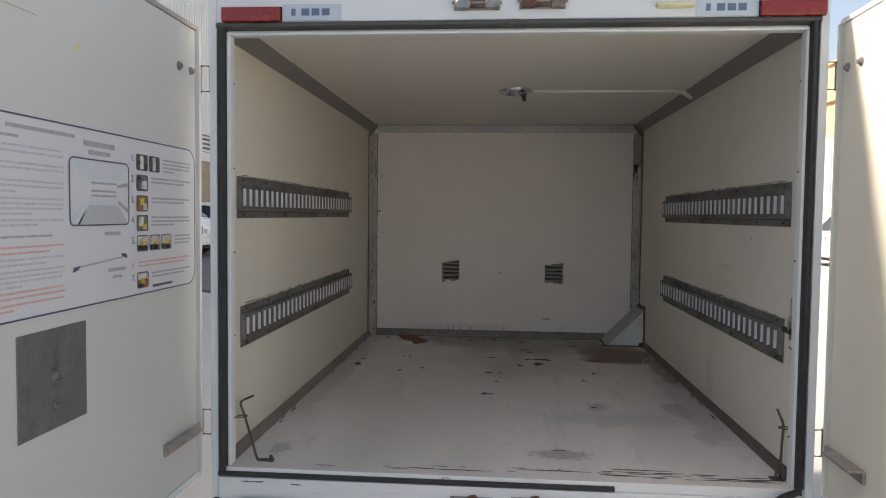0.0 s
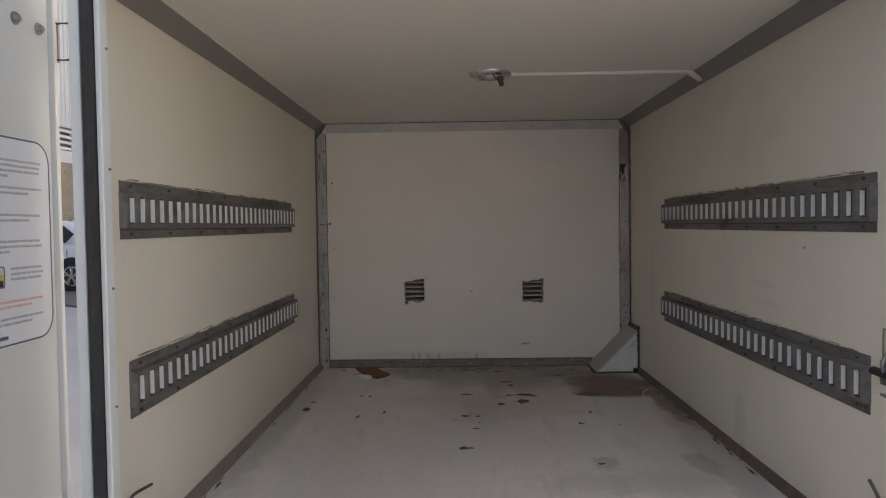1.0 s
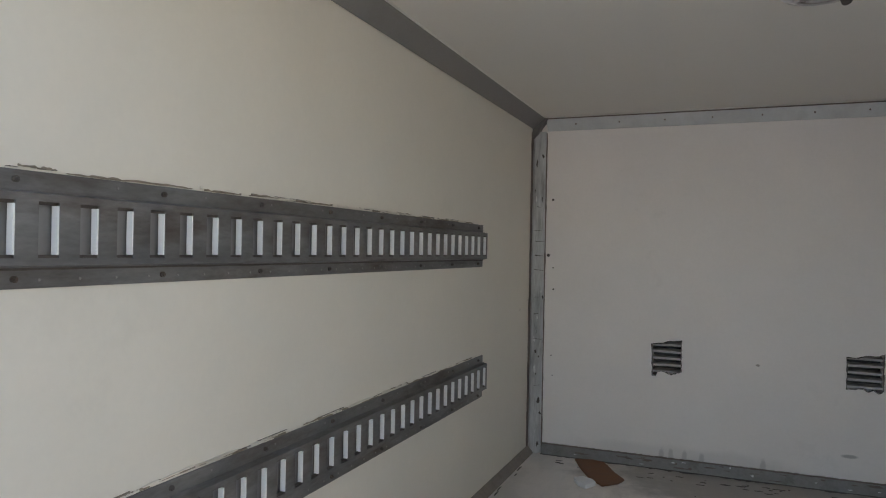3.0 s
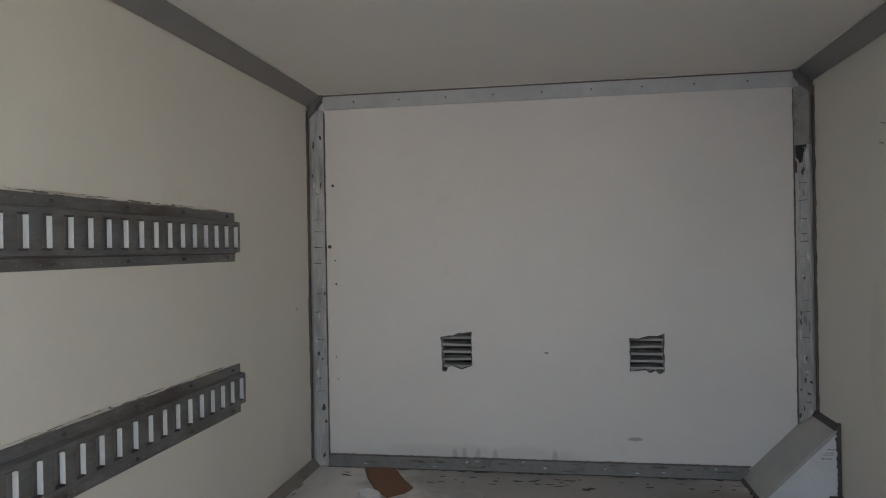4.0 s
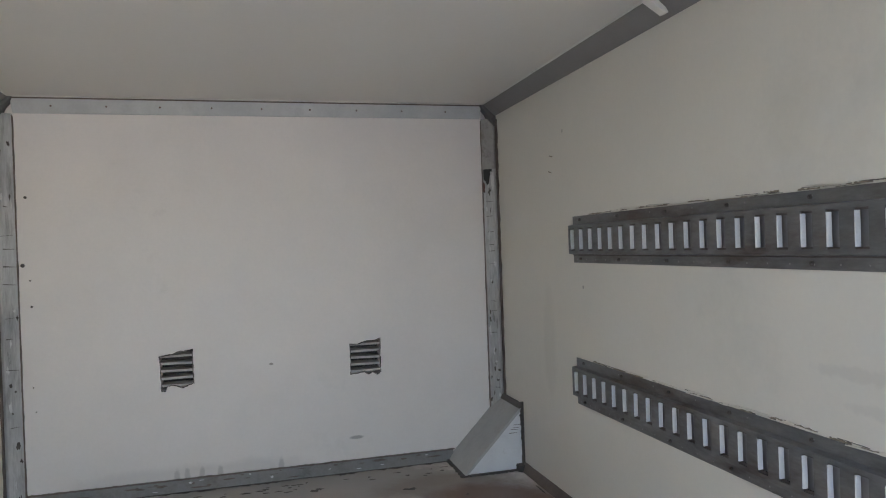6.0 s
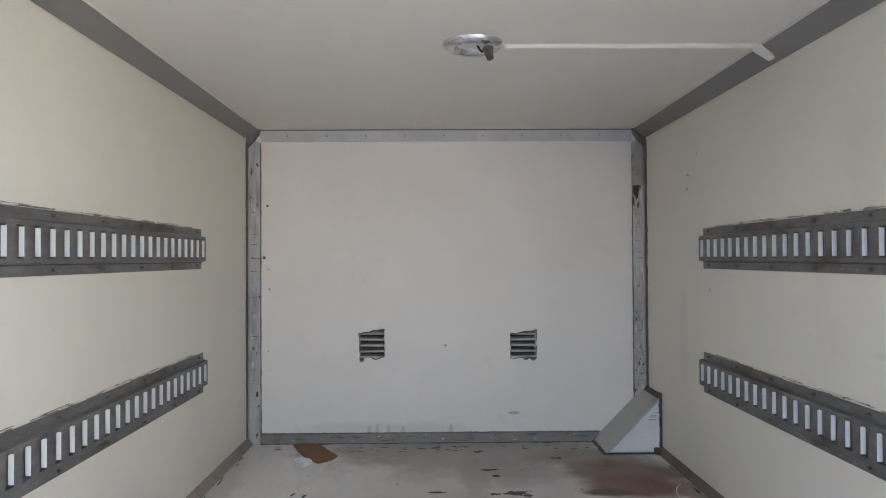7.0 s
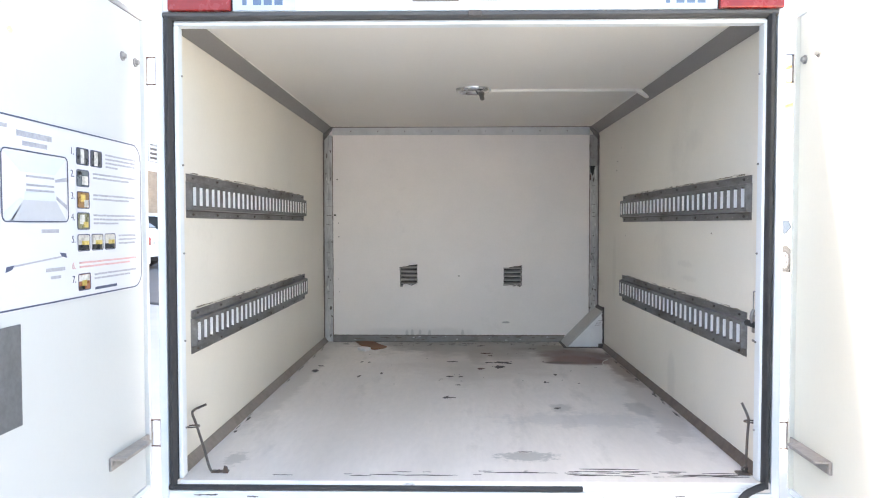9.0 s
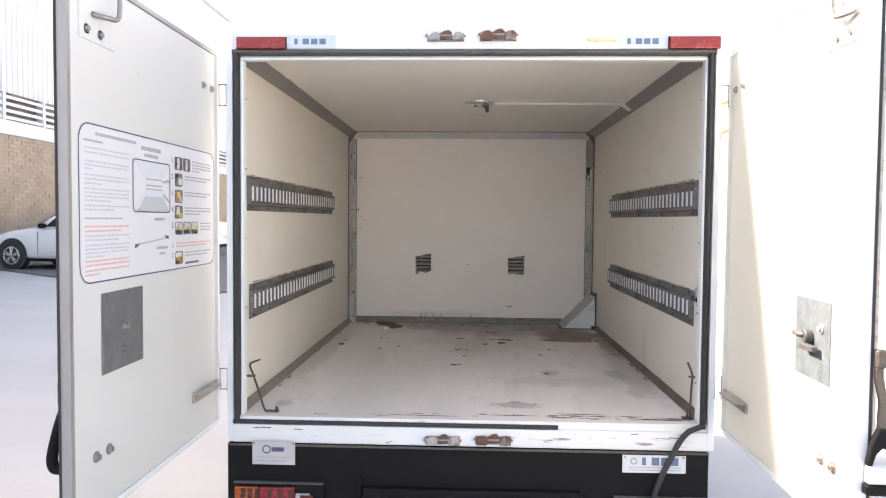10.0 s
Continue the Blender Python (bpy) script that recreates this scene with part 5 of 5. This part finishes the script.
def pline(u0, u1, v, mat, h=0.0105):
    """One line of unreadable print: a row of word-length bars."""
    bm = bmesh.new()
    u = u0
    while u < u1 - 0.006:
        w = min(rnd.uniform(0.010, 0.040), u1 - u)
        d = rnd.uniform(-0.0008, 0.0008)
        box(PX + 0.0012, PX + 0.0016, pu(u), pu(u + w), pv(v + h + d), pv(v + d), bm=bm)
        u += w + rnd.uniform(0.0018, 0.0032)
    part("print_line", bm, mat, po)


# the column of instructions
for v, w, m in ((0.152, 1, PTEXT), (0.180, 1, PTEXT), (0.234, 1, PTEXT), (0.258, 1, PTEXT), (0.281, 0.18, PTEXT), (0.318, 1, PTEXT), (0.343, 1, PTEXT), (0.370, 0.35, PTEXT), (0.402, 1, PTEXT), (0.427, 1, PTEXT),
                (0.451, 1, PTEXT), (0.476, 0.55, PTEXT), (0.507, 1, PTEXT), (0.531, 0.62, PTEXT), (0.586, 0.82, TEXT), (0.636, 0.98, REDINK), (0.665, 0.8, REDINK), (0.695, 1, PTEXT), (0.721, 0.72, PTEXT), (0.753, 1, PTEXT),
                (0.777, 1, PTEXT), (0.801, 0.96, PTEXT), (0.825, 0.4, PTEXT), (0.852, 1, REDINK), (0.878, 1, REDINK), (0.910, 0.98, REDINK), (0.935, 0.3, REDINK)):
    pline(0.032, 0.032 + 0.252 * w, v, m)
pbar("print_bar", 0.365, 0.505, 0.075, 0.105, TEXT)
pbar("print_bar", 0.385, 0.485, 0.125, 0.150, TEXT)
# the picture of a cargo box in the middle
dg = pbar("picture", 0.305, 0.572, 0.175, 0.545, PAPERW, 0.0011, label="printed picture of a cargo box interior")


def pshape(pts, mat, lay=0.0018):
    part("print_shape", prism([(pu(a), pv(b)) for a, b in pts], "x", PX + lay, PX + lay + 0.0003), mat, dg)


pshape([(0.312, 0.19), (0.565, 0.19), (0.515, 0.285), (0.375, 0.285)], PIC2)
pshape([(0.312, 0.535), (0.345, 0.535), (0.385, 0.43), (0.372, 0.42), (0.312, 0.50)], PIC2)
pshape([(0.335, 0.538), (0.565, 0.538), (0.520, 0.43), (0.385, 0.43)], PIC1)
pshape([(0.385, 0.43), (0.520, 0.43), (0.512, 0.385), (0.392, 0.385)], PIC2, 0.0020)
pshape([(0.515, 0.31), (0.568, 0.29), (0.568, 0.315), (0.515, 0.325)], TEXT, 0.0020)
pshape([(0.520, 0.40), (0.568, 0.45), (0.568, 0.475), (0.520, 0.42)], TEXT, 0.0020)
for vv in (0.30, 0.345, 0.372):
    pbar("print_line", 0.395, 0.51, vv, vv + 0.011, TEXT, 0.0022, dg)
border(pu(0.303), pu(0.574), pv(0.547), pv(0.173), 0.014, 0.0028, PX + 0.0024, "picture_border", NAVY, dg)
pbar("print_line", 0.455, 0.530, 0.585, 0.605, TEXT)
# the drawing of a load bar
part("print_shape", prism([(pu(0.335), pv(0.778)), (pu(0.335), pv(0.768)), (pu(0.545), pv(0.735)), (pu(0.545), pv(0.744))], "x", PX + 0.0012, PX + 0.0016), TEXT, po)
for u, vv, e in ((0.326, 0.783, 1), (0.552, 0.735, -1)):
    part("print_shape", prism([(pu(u - e * 0.012), pv(vv + 0.016)), (pu(u - e * 0.008), pv(vv - 0.012)), (pu(u + e * 0.020), pv(vv - 0.018)), (pu(u + e * 0.012), pv(vv + 0.004))], "x", PX + 0.0014, PX + 0.0018), NAVY, po)
pbar("print_bar", 0.47, 0.555, 0.800, 0.820, TEXT)
pbar("print_bar", 0.49, 0.535, 0.845, 0.862, TEXT)
# numbered steps with small photos
for i, (vv, n) in enumerate(((0.105, 2), (0.235, 1), (0.365, 1), (0.49, 1), (0.62, 3), (0.775, 0), (0.855, 1))):
    curve = bpy.data.curves.new("digit", "FONT")
    curve.body, curve.size, curve.extrude = "%d." % (i + 1), 0.022, 0.0002
    tmp = bpy.data.objects.new("digit", curve)
    scene.collection.objects.link(tmp)
    bpy.context.view_layer.update()
    me = bpy.data.meshes.new_from_object(tmp.evaluated_get(bpy.context.evaluated_depsgraph_get()))
    bpy.data.objects.remove(tmp)
    me.materials.clear()
    me.materials.append(REDINK if i == 5 else NAVY)
    dgt = new("number", me)
    dgt.parent = po
    dgt.matrix_basis = Matrix.Translation(Vector((PX + 0.0014, pu(0.588), pv(vv + 0.045))) - po.location) @ Matrix(((0, 0, 1, 0), (1, 0, 0, 0), (0, 1, 0, 0), (0, 0, 0, 1)))
    for k in range(n):
        u = 0.618 + k * 0.072
        ph = pbar("photo", u, u + 0.060, vv, vv + 0.095, PHOTOS[i], label="small printed photo" if k == 0 else "")
        w = 0.060
        shp = {0: ((0.35, 0.05, 0.65, 0.95, PHOTOL),), 1: ((0.45, 0.35, 0.95, 0.9, PHOTOL), (0.1, 0.1, 0.4, 0.3, PHOTOB)), 2: ((0.3, 0.15, 0.7, 0.6, PHOTOY), (0.6, 0.5, 0.95, 0.95, PHOTOL)), 3: ((0.2, 0.1, 0.6, 0.7, PHOTOL), (0.5, 0.55, 0.9, 0.9, PHOTOY)), 4: ((0.05, 0.62, 0.95, 0.97, PHOTOB), (0.35, 0.38, 0.95, 0.65, PHOTOY)), 6: ((0.05, 0.05, 0.95, 0.45, PHOTOL), (0.3, 0.4, 0.7, 0.75, PHOTOY), (0.05, 0.75, 0.5, 0.97, PHOTOB))}[i]
        for q, (a0, b0, a1, b1, pm) in enumerate(shp):
            pbar("print_shape", u + w * a0, u + w * a1, vv + 0.095 * b0, vv + 0.095 * b1, pm, 0.0014 + 0.0002 * q, ph)
        border(pu(u - 0.002), pu(u + 0.062), pv(vv + 0.099), pv(vv - 0.004), 0.006, 0.0022, PX + 0.0018, "photo_border", NAVY, ph)
    u0 = 0.625 if n == 0 else 0.618 + n * 0.072 + 0.012
    lines = (4, 2, 2, 3, 4, 2, 2)[i]
    for k in range(lines):
        short = (0.12 if i in (0, 3, 4) else 0.05) if k == lines - 1 else 0.01 * rnd.random()
        pline(u0, 0.965 - short, vv + 0.006 + k * 0.025, REDINK if n == 0 else TEXT, 0.0115)
pbar("print_bar", 0.705, 0.83, 0.945, 0.962, NAVY)

# ---- the yard outside ----
bm = bmesh.new()
bmesh.ops.create_grid(bm, x_segments=2, y_segments=2, size=1500)
solid("ground", bm, CONCRETE, "pale worn concrete yard", "ground", kind="structure")
strip = prism([(-13.05, 17.65), (-8.9, 14.60), (-6.6, 12.95), (-4.6, 11.6), (-4.3, 12.2), (-4.3, 32.0), (-13.05, 32.0)], "z", -0.05, 0.045, 0.02)
solid("pavement", strip, ASPHALT, "worn dark asphalt parking strip", "pavement", kind="structure")

# warehouse: tan brick below, a louvre band, white ribbed cladding above
# height and the unseen run behind the camera are chosen to shade the yard
BX, BY0, BY1 = -13.6, -14.0, 62.0
wh = thing("warehouse", (BX, 30, 0), "warehouse with tan brick base, louvre band and white cladding", "building")
part("wall", box(BX - 0.5, BX - 0.012, BY0, BY1, 0, 3.74), MORTAR, wh, "mortar behind the brick courses")
# long split-faced bricks in running bond, each a little proud or shy of its neighbours
rnd = random.Random(77)
verts, faces = [], []
for row in range(31):
    z, y = 0.01 + row * 0.12, BY0 + 26.0 + (row % 2) * 0.2
    while y < BY1 - 8:
        out = BX + rnd.uniform(0.0, 0.014)
        k = len(verts)
        verts += [(a - BX, b - 30, c) for a in (BX - 0.012, out) for b in (y, y + 0.388) for c in (z, z + 0.108)]
        faces += [(k + 4, k + 6, k + 7, k + 5), (k, k + 4, k + 5, k + 1), (k + 2, k + 3, k + 7, k + 6), (k + 1, k + 5, k + 7, k + 3), (k, k + 2, k + 6, k + 4)]
        y += 0.40
me = bpy.data.meshes.new("brick_facing")
me.from_pydata(verts, [], faces)
me.materials.append(BRICKM)
bc = new("brick_facing", me)
bc.parent = wh
tagged(bc, "tan split-faced bricks in running bond", kind="stuff")
part("band", box(BX - 0.5, BX + 0.04, BY0, BY1, 3.74, 4.16, 0.01), CLAD, wh, "smooth white band")
part("louvre_recess", box(BX - 0.5, BX - 0.20, BY0, BY1, 4.16, 4.96), LOUVB, wh)
for i in range(4):
    z = 4.20 + i * 0.20
    part("louvre_slat", prism([(BX - 0.16, z + 0.05), (BX + 0.03, z - 0.01), (BX + 0.03, z + 0.085), (BX - 0.16, z + 0.12)], "y", BY0, BY1), CLAD, wh)
for i in range(39):
    y = BY0 + 0.96 + i * 1.93
    part("louvre_post", box(BX - 0.18, BX + 0.06, y - 0.06, y + 0.06, 4.16, 4.96), CLAD, wh)
ribs = []
y = BY0
while y < BY1:
    ribs += [(BX + 0.02, y), (BX + 0.02, y + 0.16), (BX + 0.055, y + 0.18), (BX + 0.055, y + 0.23), (BX + 0.02, y + 0.25)]
    y += 0.25
cl = prism([(BX - 0.5, BY1)] + [(BX - 0.5, BY0)] + ribs, "z", 4.96, 12.2)
part("cladding", cl, CLAD, wh, "white ribbed sheet cladding")
part("roof", box(BX - 12, BX + 0.25, BY0 - 0.2, BY1 + 0.2, 12.2, 12.45, 0.02), CLAD, wh)
# unseen end, added to close the lengthened shade-casting part
part("end_wall", box(BX - 11.5, BX - 0.5, BY0, BY0 + 0.3, 0, 12.2), CLAD, wh)

# building across the yard: white lower wall, beige upper storey with a ledge
rb = thing("beige_building", (16.2, 30, 0), "building with white lower wall and beige upper storey", "building")
part("lower_wall", box(16.0, 17.0, 6, 70, 0, 5.4), CLAD, rb)
part("upper_wall", box(16.05, 17.0, 6, 70, 5.4, 8.9), BEIGE, rb, "beige plastered upper wall")
part("ledge", box(15.85, 16.05, 6, 70, 7.1, 7.25, 0.01), BEIGE, rb)
part("coping", box(15.9, 17.1, 6, 70, 8.9, 9.05, 0.02), BEIGE, rb)
for i in range(9):
    part("lower_pilaster", box(15.92, 16.0, 8 + i * 7, 8.3 + i * 7, 0, 5.4), CLAD, rb)


# ---- parked cars ----
def wheel(parent, x, y, s):
    w = part("wheel", cyl((x - 0.10, y, 0.31), (x + 0.10, y, 0.31), 0.31, 32, bevel=0.03), TYRE, parent, "black tyre")
    part("rim", cyl((x + s * 0.07, y, 0.31), (x + s * 0.104, y, 0.31), 0.205, 24), RUBBER, w)
    part("rim_ring", tube([(x + s * 0.105, y + 0.195 * math.cos(a), 0.31 + 0.195 * math.sin(a)) for a in np.linspace(0, math.tau, 24, False)], 0.014, 6, True), RIM, w)
    for k in range(5):
        a = k * math.tau / 5 + 0.3
        for q in (-0.16, 0.16):
            part("spoke", cyl((x + s * 0.112, y, 0.31), (x + s * 0.106, y + 0.19 * math.cos(a + q), 0.31 + 0.19 * math.sin(a + q)), 0.017, 6), RIM, w)
    part("hub", cyl((x + s * 0.10, y, 0.31), (x + s * 0.120, y, 0.31), 0.042, 12), RIM, w)


def loft(sections):
    """A skin over rings of equal length, ends closed."""
    bm = bmesh.new()
    rings = [[bm.verts.new(p) for p in ring] for ring in sections]
    n = len(rings[0])
    for a, b in zip(rings, rings[1:]):
        for k in range(n):
            bm.faces.new((a[k], a[(k + 1) % n], b[(k + 1) % n], b[k]))
    bm.faces.new(rings[0][::-1])
    bm.faces.new(rings[-1])
    return bm


LONG = 0.86      # the length of the cars against a full-size saloon


def sedan(label):
    """A four-door saloon with its nose towards -y, standing round the origin."""
    c = thing("car", (0, 0, 0), label, "car", "parked cars")

    def cp(name, bm, mat, parent, note="", smooth=False):
        bmesh.ops.scale(bm, verts=bm.verts, vec=(1, LONG, 1))
        return part(name, bm, mat, parent, note, smooth)

    secs = []
    for y, w, z0, sh, zt in ((-2.22, 0.62, 0.36, 0.50, 0.60), (-2.16, 0.76, 0.26, 0.55, 0.70), (-1.95, 0.82, 0.22, 0.66, 0.78), (-1.5, 0.855, 0.20, 0.76, 0.88), (-0.95, 0.865, 0.20, 0.84, 0.95),
                             (0.0, 0.87, 0.20, 0.86, 0.955), (1.0, 0.87, 0.20, 0.89, 0.98), (1.6, 0.86, 0.22, 0.90, 1.00), (2.05, 0.81, 0.28, 0.90, 0.99), (2.2, 0.72, 0.36, 0.72, 0.95)):
        half = [(w * 0.86, z0), (w * 0.985, z0 + 0.10), (w, (z0 + sh) / 2), (w * 0.985, sh), (w * 0.90, zt - 0.02), (w * 0.70, zt)]
        secs.append([(x, y, z) for x, z in half] + [(-x, y, z) for x, z in half[::-1]])
    cp("body", loft(secs), CARW, c, smooth=True)
    cab = []
    for y, w, z in ((-0.82, 0.70, 0.94), (-0.36, 0.66, 1.22), (0.05, 0.60, 1.42), (0.45, 0.585, 1.475), (0.90, 0.58, 1.46), (1.25, 0.60, 1.36), (1.55, 0.64, 1.17), (1.85, 0.68, 1.0)):
        half = [(0.80, 0.93), (0.80 - (0.80 - w) * 0.55, 0.93 + (z - 0.93) * 0.6), (w, z - 0.02), (w * 0.8, z)]
        cab.append([(x, y, zz) for x, zz in half] + [(-x, y, zz) for x, zz in half[::-1]])
    cp("roof", loft(cab), CARW, c, smooth=True)
    for s in (1, -1):
        def wx(z):
            return s * (0.815 - (z - 0.93) * 0.36)
        for pts in (((-0.46, 0.97), (0.30, 0.98), (0.30, 1.37), (0.06, 1.345), (-0.20, 1.19)), ((0.36, 0.98), (1.15, 1.00), (1.32, 1.18), (1.00, 1.36), (0.36, 1.38))):
            bm = bmesh.new()
            f = [bm.verts.new((wx(z), y, z)) for y, z in pts]
            b = [bm.verts.new((wx(z) - s * 0.02, y, z)) for y, z in pts]
            bm.faces.new(f)
            bm.faces.new(b[::-1])
            for k in range(len(pts)):
                bm.faces.new((f[k], f[(k + 1) % len(pts)], b[(k + 1) % len(pts)], b[k]))
            cp("side_window", bm, GLASSD, c, "dark tinted side window")
        cp("mirror", box(min(s * 0.84, s * 1.0), max(s * 0.84, s * 1.0), -0.50, -0.38, 0.94, 1.05, 0.03, seg=2), CARW if s < 0 else BLACK, c)
        for y in (0.20, 1.08):
            cp("door_handle", box(min(s * 0.865, s * 0.895), max(s * 0.865, s * 0.895), y - 0.1, y + 0.08, 0.80, 0.83, 0.006), CARW, c)
        for y in (-0.62, 0.33, 1.25):
            cp("door_gap", box(min(s * 0.862, s * 0.874), max(s * 0.862, s * 0.874), y - 0.004, y + 0.004, 0.34, 0.86), DARK, c)
        cp("rocker", box(min(s * 0.80, s * 0.872), max(s * 0.80, s * 0.872), -1.0, 1.0, 0.19, 0.25, 0.01), BLACK, c, "dark sill strip")
        cp("headlight", box(min(s * 0.48, s * 0.80), max(s * 0.48, s * 0.80), -2.14, -1.86, 0.62, 0.74, 0.04, seg=2), RIM, c)
        cp("tail_light", box(min(s * 0.56, s * 0.845), max(s * 0.56, s * 0.845), 1.92, 2.17, 0.72, 0.92, 0.03, seg=2), RED, c, "red tail light")
        for y in (-1.38 * LONG, 1.38 * LONG):
            part("wheel_arch", cyl((s * 0.70, y, 0.34), (s * 0.876, y, 0.34), 0.365, 28), DARK, c)
            wheel(c, s * 0.79, y, s)
    for y0, z0, y1, z1, w0, w1 in ((-0.79, 0.975, 0.00, 1.41, 0.70, 0.56), (1.80, 1.045, 1.28, 1.355, 0.62, 0.54)):
        n = Vector((0, -(z1 - z0), (y1 - y0))).normalized() if y0 < 0 else Vector((0, (z1 - z0), -(y1 - y0))).normalized()
        bm = bmesh.new()
        q = [Vector((-w0, y0, z0)), Vector((w0, y0, z0)), Vector((w1, y1, z1)), Vector((-w1, y1, z1))]
        f = [bm.verts.new(p + n * 0.018) for p in q]
        b = [bm.verts.new(p - n * 0.01) for p in q]
        bm.faces.new(f)
        bm.faces.new(b[::-1])
        for k in range(4):
            bm.faces.new((f[k], f[(k + 1) % 4], b[(k + 1) % 4], b[k]))
        cp("windscreen", bm, GLASSD, c, "dark sloping glass")
    cp("bumper", box(-0.70, 0.70, 2.12, 2.25, 0.30, 0.50, 0.03, seg=2), CARW, c)
    cp("lower_bumper", box(-0.72, 0.72, 2.05, 2.22, 0.20, 0.31, 0.02), BLACK, c, "dark lower bumper")
    cp("plate_blank", box(-0.25, 0.25, 2.245, 2.258, 0.60, 0.72), SCRAP, c)
    return c


car1 = sedan("white four-door saloon parked nose-in on a worn asphalt strip")
SIZE = Matrix.Diagonal((1.08, 1.08, 1.08, 1))
car1.matrix_basis = pose(-9.85, 17.3, 0.045, 0, 0, -97) @ SIZE
car2 = copy_thing(car1, pose(-11.2, 21.4, 0.045, 0, 0, -92) @ SIZE)
car4 = copy_thing(car1, pose(-11.2, 25.0, 0.045, 0, 0, -92) @ SIZE)
car3 = copy_thing(car1, pose(10.3, 21.6, 0, 0, 0, 180))
tagged(car2, "white saloon parked nose-in towards the brick wall")
tagged(car4, "white saloon parked nose-in towards the brick wall")
tagged(car3, "white saloon parked across the yard")
